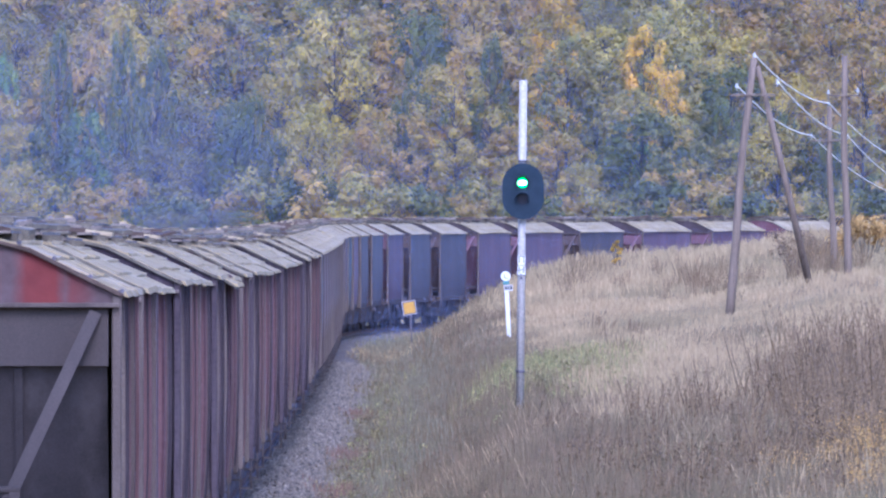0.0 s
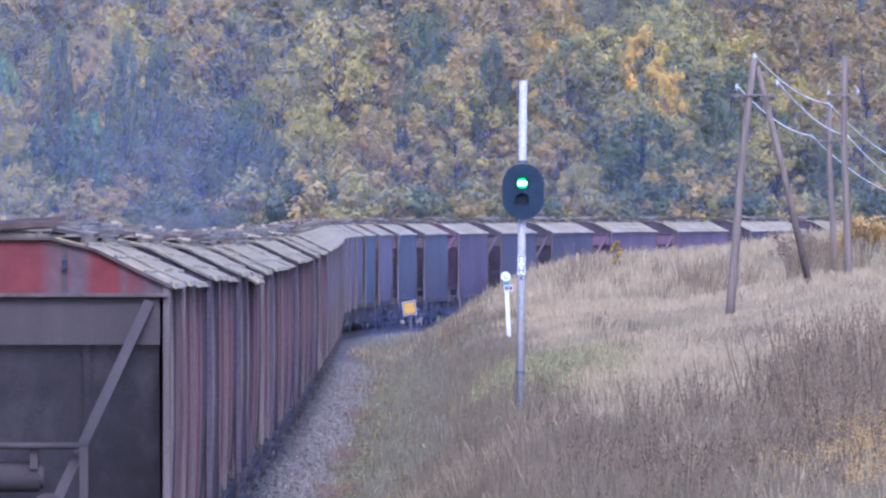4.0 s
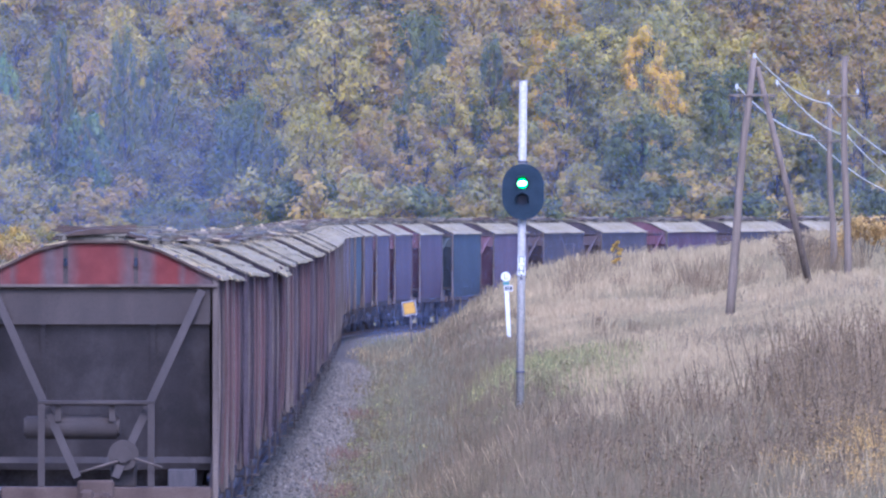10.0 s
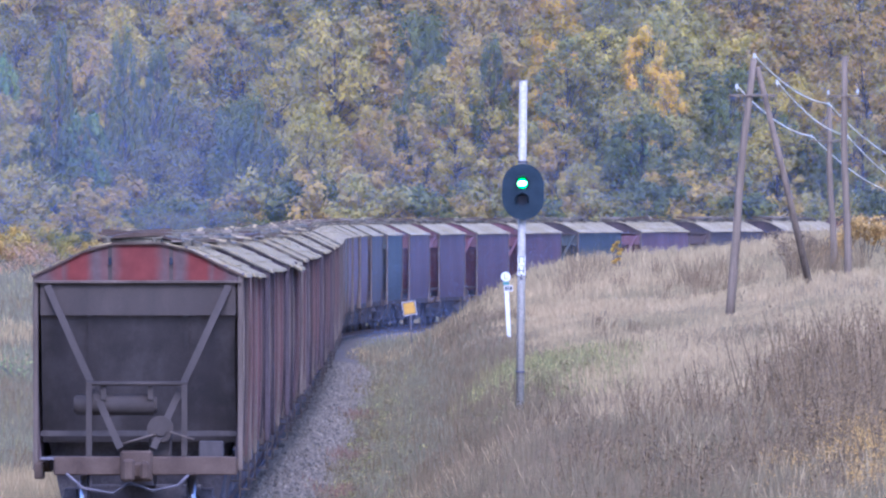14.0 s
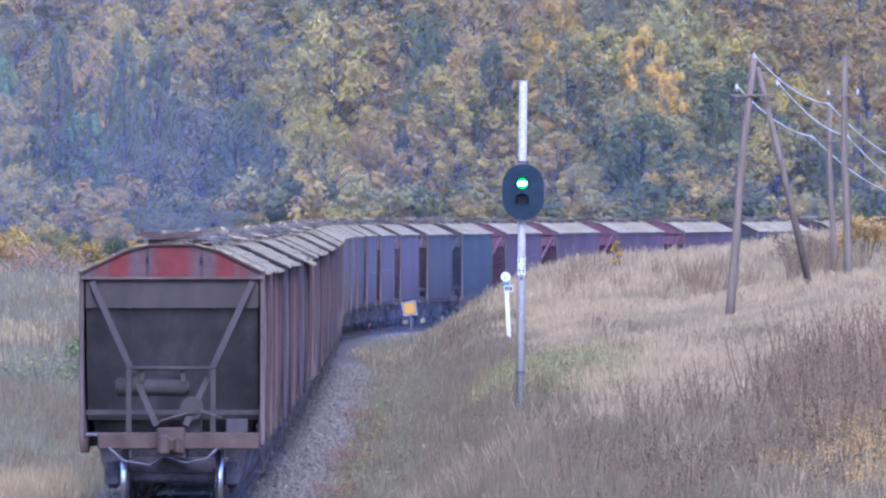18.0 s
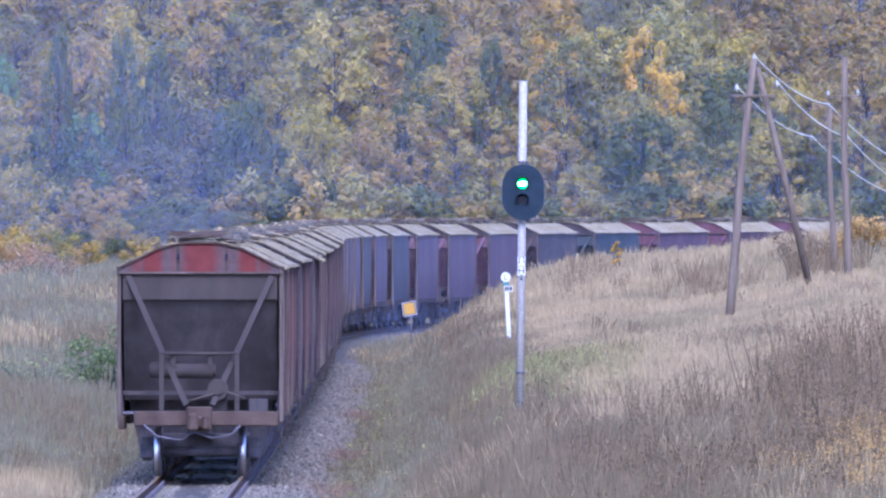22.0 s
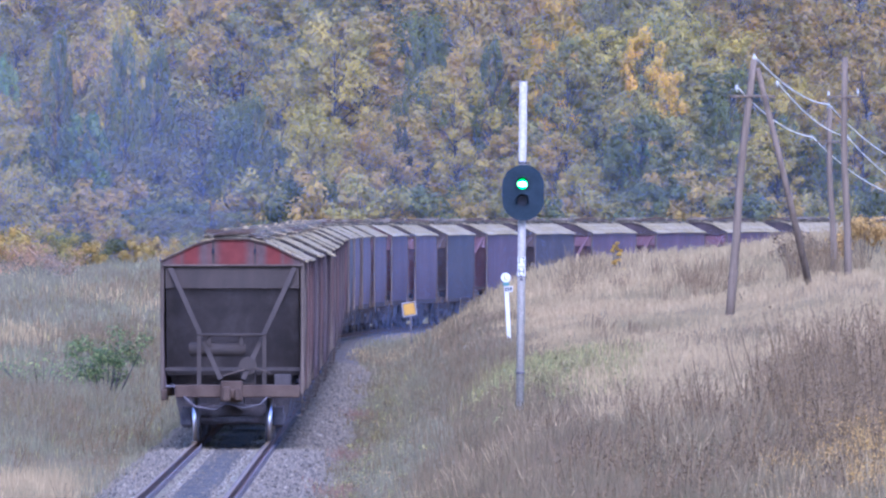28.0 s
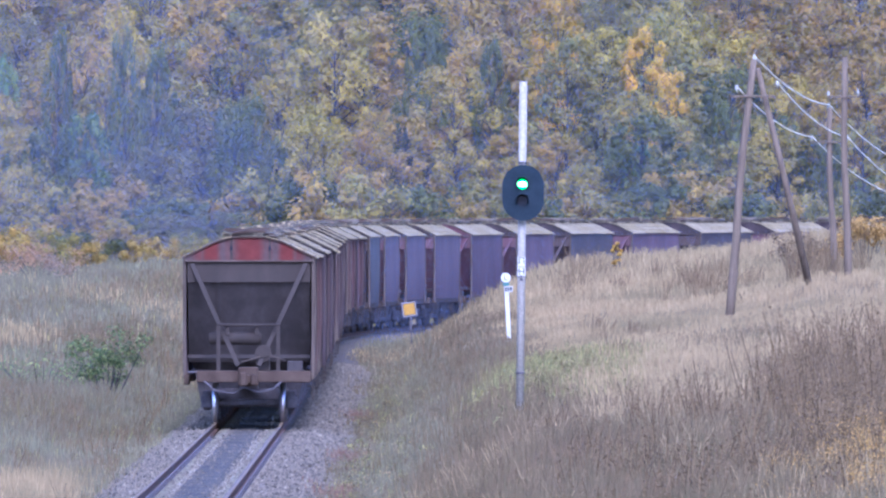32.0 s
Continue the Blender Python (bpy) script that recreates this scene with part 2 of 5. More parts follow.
BARK = surface("grey_brown_bark", (0.0360, 0.0322, 0.0231), (0.0792, 0.0700, 0.0495), 3.0, 25.0, 0.95, bump=0.6, depth=0.03, stretch=(4, 4, 0.6))
LEAVES = {
    # tree leaves: darker patch and clump tones stand in for shade between boughs
    "olive": leafy("olive_autumn_leaves", [(0.0, (0.2921, 0.2163, 0.0284)), (0.5, (0.3221, 0.2361, 0.0306)), (0.9, (0.3504, 0.2537, 0.0321)), (1.0, (0.3843, 0.2691, 0.0334))], (0.2211, 0.1809, 0.0324), 0.32, clump=0.42),
    "pale": leafy("pale_olive_leaves", [(0.0, (0.3029, 0.2342, 0.0322)), (0.5, (0.3293, 0.2511, 0.0342)), (1.0, (0.3627, 0.2727, 0.0373))], (0.2332, 0.1903, 0.0324), 0.4, clump=0.42),
    "brown": leafy("brown_autumn_leaves", [(0.0, (0.2937, 0.1940, 0.0327)), (0.5, (0.3167, 0.2076, 0.0343)), (0.9, (0.3404, 0.2207, 0.0357)), (1.0, (0.3634, 0.2267, 0.0357))], (0.2144, 0.1673, 0.0342), 0.34, clump=0.42),
    "yellow": leafy("yellow_autumn_leaves", [(0.0, (0.4192, 0.2472, 0.0198)), (0.5, (0.4587, 0.2646, 0.0203)), (1.0, (0.4994, 0.2870, 0.0218))], (0.3030, 0.2119, 0.0228), 0.36, clump=0.42),
    "green": leafy("green_leaves", [(0.0, (0.2160, 0.1759, 0.0339)), (0.6, (0.2451, 0.1944, 0.0355)), (1.0, (0.2911, 0.2214, 0.0385))], (0.1355, 0.1364, 0.0375), 0.30, clump=0.42),
    # darkened so these leaves also pass for shade between the crowns
    "dark": leafy("dark_green_gap_leaves", [(0.0, (0.1052, 0.1047, 0.0229)), (0.7, (0.1179, 0.1144, 0.0241)), (1.0, (0.1389, 0.1267, 0.0246))], (0.0829, 0.0937, 0.0266), 0.30, clump=0.42),
    "teal": leafy("blue_green_leaves", [(0.0, (0.1515, 0.1796, 0.0460)), (0.6, (0.1695, 0.1976, 0.0499)), (1.0, (0.2058, 0.2232, 0.0538))], (0.0980, 0.1470, 0.0488), 0.30, clump=0.42),
    "rust": leafy("rust_orange_leaves", [(0.0, (0.2454, 0.1557, 0.0287)), (0.5, (0.2688, 0.1671, 0.0299)), (1.0, (0.3007, 0.1838, 0.0306))], (0.1744, 0.1392, 0.0312), 0.5, clump=0.42),
    # grey-violet tint stands in for blue haze over the brushwood
    "grey": leafy("hazy_grey_brushwood", [(0.0, (0.1598, 0.1284, 0.0385)), (0.6, (0.1740, 0.1376, 0.0399)), (1.0, (0.1961, 0.1516, 0.0402))], (0.1328, 0.1196, 0.0402), 0.4, clump=0.42),
    "orange": leafy("orange_brown_leaves", [(0.0, (0.19, 0.115, 0.05)), (0.5, (0.28, 0.155, 0.06)), (1.0, (0.38, 0.225, 0.08))], (0.17, 0.135, 0.08), 0.6),
    "fresh": leafy("fresh_green_leaves", [(0.0, (0.0599, 0.0837, 0.0254)), (0.5, (0.0998, 0.1330, 0.0346)), (1.0, (0.2195, 0.2264, 0.0585))], None),
}
STRAW = leafy("dry_straw_grass", [(0.0, (0.1932, 0.1371, 0.0526)), (0.35, (0.2250, 0.1608, 0.0622)), (0.7, (0.2576, 0.1860, 0.0724)), (1.0, (0.3091, 0.2244, 0.0887))], (0.1631, 0.1265, 0.0492), 0.11, 0.3, (1, 1), 1.1)
BROWN_GRASS = leafy("brown_faded_grass", [(0.0, (0.0789, 0.0560, 0.0247)), (0.5, (0.1121, 0.0798, 0.0333)), (1.0, (0.1530, 0.1074, 0.0456))], (0.0969, 0.0779, 0.0294), 0.12, 0.3, (1, 1), 1.4)
GREEN_GRASS = leafy("green_rank_grass", [(0.0, (0.0955, 0.0920, 0.0272)), (0.4, (0.1404, 0.1350, 0.0360)), (0.8, (0.2022, 0.1800, 0.0462)), (1.0, (0.3257, 0.2600, 0.0680))], (0.1516, 0.1200, 0.0374), 0.5, 0.35, (1, 1), 1.6)
OLIVE_GRASS = leafy("olive_meadow_grass", [(0.0, (0.086, 0.080, 0.036)), (0.5, (0.122, 0.112, 0.05)), (1.0, (0.172, 0.152, 0.072))], (0.118, 0.098, 0.047), 0.15, 0.3, (1, 1), 1.3)
WEED = leafy("dark_dry_weed", [(0.0, (0.0620, 0.0423, 0.0159)), (0.5, (0.1004, 0.0690, 0.0256)), (1.0, (0.1551, 0.1069, 0.0410))], None, 0.2, 0.2, (1, 1))
RED_WEED = leafy("low_red_weed", [(0.0, (0.1014, 0.0570, 0.0325)), (0.5, (0.1404, 0.0808, 0.0427)), (1.0, (0.1716, 0.1235, 0.0599))], None, 0.2, 0.3, (1, 1))
YELLOW_WEED = leafy("yellow_weed", [(0.0, (0.1521, 0.0952, 0.0231)), (0.5, (0.2725, 0.1627, 0.0324)), (1.0, (0.3549, 0.2211, 0.0462))], None, 0.2, 0.35, (1, 1))


# colour of the flakes that stand in for haze
HAZE = surface("blue_grey_haze_flakes", (0.0911, 0.1098, 0.1559), (0.1023, 0.1235, 0.1740), 0.2, 2.0, 1.0, bump=0.0, spec=0.0)


# ---- mesh helpers ----
def box(bm, x0, x1, y0, y1, z0, z1, bevel=0.0):
    v = [bm.verts.new(p) for p in ((x0, y0, z0), (x1, y0, z0), (x1, y1, z0), (x0, y1, z0), (x0, y0, z1), (x1, y0, z1), (x1, y1, z1), (x0, y1, z1))]
    fs = [bm.faces.new([v[i] for i in q]) for q in ((3, 2, 1, 0), (4, 5, 6, 7), (0, 1, 5, 4), (1, 2, 6, 5), (2, 3, 7, 6), (3, 0, 4, 7))]
    if bevel:
        bmesh.ops.bevel(bm, geom=list({e for f in fs for e in f.edges}), offset=bevel, segments=1, affect="EDGES")
    return bm


def rod(bm, a, b, r, seg=8, r2=None):
    """A round bar from a to b."""
    a, b = Vector(a), Vector(b)
    r2 = r if r2 is None else r2
    way = (b - a).normalized()
    u = way.orthogonal().normalized()
    w = way.cross(u)
    rings = []
    for p, q in ((a, r), (b, r2)):
        rings.append([bm.verts.new(p + q * (math.cos(2 * math.pi * i / seg) * u + math.sin(2 * math.pi * i / seg) * w)) for i in range(seg)])
    for i in range(seg):
        f = bm.faces.new((rings[0][i], rings[0][(i + 1) % seg], rings[1][(i + 1) % seg], rings[1][i]))
        f.smooth = True
    bm.faces.new(rings[0][::-1])
    bm.faces.new(rings[1])
    return bm


def bar(bm, a, b, wide, deep):
    """A square bar from a to b, wide across and deep along the other side."""
    a, b = Vector(a), Vector(b)
    way = (b - a).normalized()
    side = way.cross(Vector((0, 1, 0)))
    side = side.normalized() if side.length > 1e-3 else Vector((1, 0, 0))
    up = side.cross(way).normalized()
    ends = []
    for p in (a, b):
        ends.append([bm.verts.new(p + s * side * wide / 2 + t * up * deep / 2) for s, t in ((-1, -1), (1, -1), (1, 1), (-1, 1))])
    for i in range(4):
        bm.faces.new((ends[0][i], ends[0][(i + 1) % 4], ends[1][(i + 1) % 4], ends[1][i]))
    bm.faces.new(ends[0][::-1])
    bm.faces.new(ends[1])
    return bm


def tube(bm, pts, radii, seg=8):
    """One round pipe through the points."""
    pts = [Vector(p) for p in pts]
    radii = radii if isinstance(radii, list) else [radii] * len(pts)
    rings, u = [], None
    for i, p in enumerate(pts):
        way = (pts[min(i + 1, len(pts) - 1)] - pts[max(i - 1, 0)]).normalized()
        u = way.orthogonal().normalized() if u is None else (u - way * u.dot(way)).normalized()
        w = way.cross(u)
        rings.append([bm.verts.new(p + radii[i] * (math.cos(2 * math.pi * k / seg) * u + math.sin(2 * math.pi * k / seg) * w)) for k in range(seg)])
    for a, b in zip(rings, rings[1:]):
        for k in range(seg):
            bm.faces.new((a[k], a[(k + 1) % seg], b[(k + 1) % seg], b[k])).smooth = True
    bm.faces.new(rings[0][::-1])
    bm.faces.new(rings[-1])
    return bm


def slab(bm, outline, y0, y1):
    """An outline in x and z drawn out from y0 to y1."""
    a = [bm.verts.new((x, y0, z)) for x, z in outline]
    b = [bm.verts.new((x, y1, z)) for x, z in outline]
    n = len(outline)
    for i in range(n):
        bm.faces.new((a[i], a[(i + 1) % n], b[(i + 1) % n], b[i]))
    bm.faces.new(a[::-1])
    bm.faces.new(b)
    return bm


def finish(bm):
    bmesh.ops.recalc_face_normals(bm, faces=bm.faces)
    me = bpy.data.meshes.new("mesh")
    bm.to_mesh(me)
    bm.free()
    return me


def part(name, bm, material, parent=None, label=""):
    me = finish(bm)
    for m in (material if isinstance(material, (list, tuple)) else [material]):
        me.materials.append(m)
    ob = new(name, me)
    ob.parent = parent
    return tagged(ob, label)


def fast(name, co, faces, material, side=4):
    """A large mesh from arrays of places and of face corners."""
    me = bpy.data.meshes.new(name)
    co, faces = np.asarray(co, np.float32), np.asarray(faces, np.int32)
    me.vertices.add(len(co))
    me.vertices.foreach_set("co", co.ravel())
    me.loops.add(faces.size)
    me.loops.foreach_set("vertex_index", faces.ravel())
    me.polygons.add(len(faces))
    me.polygons.foreach_set("loop_start", np.arange(len(faces), dtype=np.int32) * side)
    me.update(calc_edges=True)
    me.validate()
    me.materials.append(material)
    return new(name, me)


def B():
    return bmesh.new()


# ---- the track's line: arc length from the eye's foot, straight and then a right-hand bend ----
BEND = [(270, 0.0), (400, -0.018), (500, -0.011), (540, -0.088), (570, -0.019), (600, 0.334), (630, 0.564), (660, 1.666), (690, 2.872), (720, 3.315), (750, 2.837),
        (780, 2.36), (815, 2.22), (850, 2.381), (900, 2.586), (1060, 2.2), (1300, 0.0)]
ARC = np.arange(-60.0, 1300.0, 1.0)
_k = np.interp(ARC, [b[0] for b in BEND], [b[1] * 1e-3 for b in BEND]) + np.where((ARC > 200) & (ARC < 270), 5e-5, 0.0)
TURN = np.cumsum(_k) - 0.0035
LINE_Y = np.cumsum(np.cos(TURN)) - 60.0
LINE_X = np.cumsum(np.sin(TURN))
LINE_X += -4.24 - np.interp(128.0, ARC, LINE_X)
LINE_Y += 129.0 - np.interp(128.0, ARC, LINE_Y)
GRADE = [(-60, 0.75), (128, 0.37), (175, 0.26), (207, 0.18), (230, 0.12), (262, 0.03), (290, 0.0), (420, 0.0), (700, 0.12), (850, 0.25), (1300, 0.4)]


def rail_level(s):
    return float(np.interp(s, [g[0] for g in GRADE], [g[1] for g in GRADE]))


def on_line(s, d=0.0, z=0.0):
    """The place d metres to the right of the track's middle at arc length s, z above the rails."""
    x, y, a = (float(np.interp(s, ARC, q)) for q in (LINE_X, LINE_Y, TURN))
    return Vector((x + d * math.cos(a), y - d * math.sin(a), rail_level(s) + z))


def swept(outline, s0, s1, step, close=True):
    """A bmesh of an outline in d and z along the line."""
    bm = B()
    rows = []
    for s in np.arange(s0, s1 + 0.01, step):
        rows.append([bm.verts.new(on_line(s, d, z)) for d, z in outline])
    n = len(outline)
    for a, b in zip(rows, rows[1:]):
        for i in range(n if close else n - 1):
            bm.faces.new((a[i], a[(i + 1) % n], b[(i + 1) % n], b[i]))
    if close:
        bm.faces.new(rows[0][::-1])
        bm.faces.new(rows[-1])
    return bm


# ---- ground: one sheet, a cutting bank on the inner side, a wooded hill behind ----
def smooth(a, b, x):
    t = np.clip((x - a) / (b - a), 0, 1)
    return t * t * (3 - 2 * t)


BANK_D = [-200, -40, -12, -4.2, -2.6, -1.7, 2.0, 2.7, 3.4, 4.6, 6.1, 9, 14, 20, 35, 120]
BANK_Z = [1.5, 0.2, -0.5, -0.6, -0.5, -0.3, -0.36, -0.42, -0.3, 0.4, 1.35, 1.75, 2.15, 2.95, 3.7, 6.0]


def ground_z(x, y):
    x, y = np.asarray(x, float), np.asarray(y, float)
    lx, la = np.interp(y, LINE_Y, LINE_X), np.interp(y, LINE_Y, TURN)
    d = (x - lx) * np.cos(la)
    z = np.interp(d - 1.1 * smooth(520, 640, y) * smooth(2.0, 4.0, d), BANK_D, BANK_Z) + np.interp(y, [g[0] for g in GRADE], [g[1] for g in GRADE])
    z = z + 0.35 * smooth(540, 650, y) * smooth(7.0, 10.0, d)
    z = z + 1.7 * smooth(500, 1000, y) * smooth(-4.0, -14.0, d)
    z = z + 2.2 * smooth(90, 35, y) * smooth(3.3, 6.0, d)
    z = z + 0.06 * np.clip(y - 1045, 0, 420) * smooth(1010, 1120, y)
    z = z + 0.8 * np.exp(-((x - 10.4) / 1.5) ** 2 - ((y - 430) / 10.0) ** 2)
    wob = np.sin(x * 0.61 + y * 0.043) * np.sin(y * 0.11 - x * 0.23) * 0.16 + np.sin(x * 1.7 + y * 0.31) * 0.05
    return z + wob * smooth(3.6, 6.0, np.abs(d))


gx = np.concatenate([[-3000, -1200, -500, -200, -100, -60], np.arange(-40, -14, 2.0), np.arange(-14, 24, 0.7), np.arange(24, 70, 3.0), [90, 130, 200, 400, 1000, 3000]])
gy = np.concatenate([[-1500, -400, -100, -40], np.arange(0, 900, 4.0), np.arange(900, 1480, 12.0), [1600, 2000, 2800, 4500]])
GX, GY = np.meshgrid(gx, gy)
GZ = ground_z(GX, GY)
nx, ny = len(gx), len(gy)
idx = np.arange(nx * ny).reshape(ny, nx)
quads = np.stack([idx[:-1, :-1], idx[:-1, 1:], idx[1:, 1:], idx[1:, :-1]], -1).reshape(-1, 4)
ground = fast("ground", np.stack([GX, GY, GZ], -1).reshape(-1, 3), quads, GROUND)
tagged(ground, "dry autumn meadow and cutting bank beside the railway", "ground", kind="structure")
for p in ground.data.polygons:
    p.use_smooth = True

# ---- track ----
ballast = part("ballast", swept([(-2.6, -0.95), (-1.95, -0.33), (-1.5, -0.2), (-0.85, -0.2), (-0.55, -0.24), (0.55, -0.24), (0.85, -0.2), (1.6, -0.2), (2.1, -0.29), (2.9, -0.95)], 40, 960, 4.0, False), BALLAST)
tagged(ballast, "pale grey crushed stone ballast bed under the rails", "ballast", kind="structure")
oily = part("oily_strip", swept([(-0.44, -0.197), (-0.24, -0.168), (0.22, -0.163), (0.40, -0.197)], 40, 960, 4.0, False), BALLAST_DARK, ballast, "dark oil-stained strip between the rails")
RAIL = [(-0.075, -0.18), (0.075, -0.18), (0.07, -0.165), (0.014, -0.14), (0.012, -0.045), (0.037, -0.03), (0.037, -0.006), (0.03, 0.0), (-0.03, 0.0), (-0.037, -0.006), (-0.037, -0.03), (-0.012, -0.045), (-0.014, -0.14), (-0.07, -0.165)]
for side in (-0.797, 0.797):
    r = part("rail", swept([(d + side, z) for d, z in RAIL], 40, 960, 4.0), [RAIL_SIDE, RAIL_TOP])
    for p in r.data.polygons:
        if p.normal.z > 0.9 and p.center.z > rail_level(p.center.y) - 0.02 - 0.3 * (p.center.y > 600):
            p.material_index = 1
    tagged(r, "rusty steel running rail with a polished head", "rail", "rails of the track", "structure")


def sleeper_mesh():
    bm = B()
    box(bm, -1.35, 1.35, -0.12, 0.12, -0.36, -0.186, 0.02)
    me = finish(bm)
    me.materials.append(SLEEPER)
    return me


def clip_mesh():
    bm = B()
    box(bm, -0.13, -0.08, -0.06, 0.06, -0.19, -0.10, 0.01)
    box(bm, 0.08, 0.13, -0.06, 0.06, -0.19, -0.10, 0.01)
    box(bm, -0.15, 0.15, -0.08, 0.08, -0.19, -0.172)
    me = finish(bm)
    me.materials.append(STEEL_DARK)
    return me

SAND = surface("trodden_sand", (0.1066, 0.0836, 0.0373), (0.1886, 0.1542, 0.0734), 0.8, 9.0, 0.95, bump=0.7, depth=0.03)
for side in (-1, 1):
    part("sand_strip", swept([(side * 0.46, -0.197), (side * 0.52, -0.172), (side * 0.64, -0.168), (side * 0.70, -0.197)], 40, 960, 4.0, False), SAND, ballast, "pale sandy strip beside the rail")

# ---- hopper wagons ----
PITCH, BODY = 11.95, 8.25
ROOF_OUT = [(-1.60, 3.955), (-1.36, 4.068), (-0.82, 4.335), (-0.36, 4.452), (0.36, 4.452), (0.82, 4.335), (1.36, 4.068), (1.60, 3.955)]


def bogie(parent, y, wheels, bright=False):
    bm = B()
    box(bm, -0.95, 0.95, y - 0.16, y + 0.16, 0.52, 0.80, 0.02)
    bo = part("bogie", bm, STEEL_DARK, parent, "grimy two-axle bogie")
    for x in (-1.02, 1.02):
        bm = B()
        slab(bm, [(x - 0.09, 0.60), (x + 0.09, 0.60), (x + 0.09, 0.74), (x - 0.09, 0.74)], y - 1.1, y + 1.1)
        slab(bm, [(x - 0.08, 0.28), (x + 0.08, 0.28), (x + 0.08, 0.36), (x - 0.08, 0.36)], y - 0.5, y + 0.5)
        for a in (-1, 1):
            bar(bm, (x, y + a * 0.5, 0.33), (x, y + a * 0.85, 0.62), 0.15, 0.1)
            box(bm, x - 0.13, x + 0.13, y + a * 0.925 - 0.17, y + a * 0.925 + 0.17, 0.34, 0.64, 0.03)
        for a in (-0.16, 0.0, 0.16):
            rod(bm, (x, y + a, 0.36), (x, y + a, 0.60), 0.07, 8)
        part("side_frame", bm, STEEL_DARK, bo)
    for a in (-0.925, 0.925):
        wheels.append((wheelset(bo, bright), y + a))


WHEEL_ME = []


def wheelset(parent, bright):
    if len(WHEEL_ME) < 2:
        bm = B()
        rod(bm, (-1.1, 0, 0), (1.1, 0, 0), 0.085, 12)
        for s in (-1, 1):
            rod(bm, (s * 0.735, 0, 0), (s * 0.765, 0, 0), 0.503, 36)
            n0 = len(bm.faces)
            rod(bm, (s * 0.765, 0, 0), (s * 0.87, 0, 0), 0.477, 36, 0.470)
            bm.faces.ensure_lookup_table()
            for f in bm.faces[n0:]:
                if len(f.verts) == 4:
                    f.material_index = 1
            rod(bm, (s * 0.70, 0, 0), (s * 0.90, 0, 0), 0.15, 14)
        me = finish(bm)
        me.materials.append(STEEL_DARK)
        me.materials.append(TREAD)
        dull = me.copy()
        dull.materials[1] = STEEL_DARK
        WHEEL_ME.extend((dull, me))
    ob = new("wheelset", WHEEL_ME[bright])
    ob.parent = parent
    return tagged(ob, "wheelset with bright polished treads" if bright else "")


def roof_shape(bm, outline, y0, y1, thick=0.03):
    low = [(x * 0.99, z - thick) for x, z in outline]
    return slab(bm, outline + low[::-1], y0, y1)


WAGON_COUNT = []


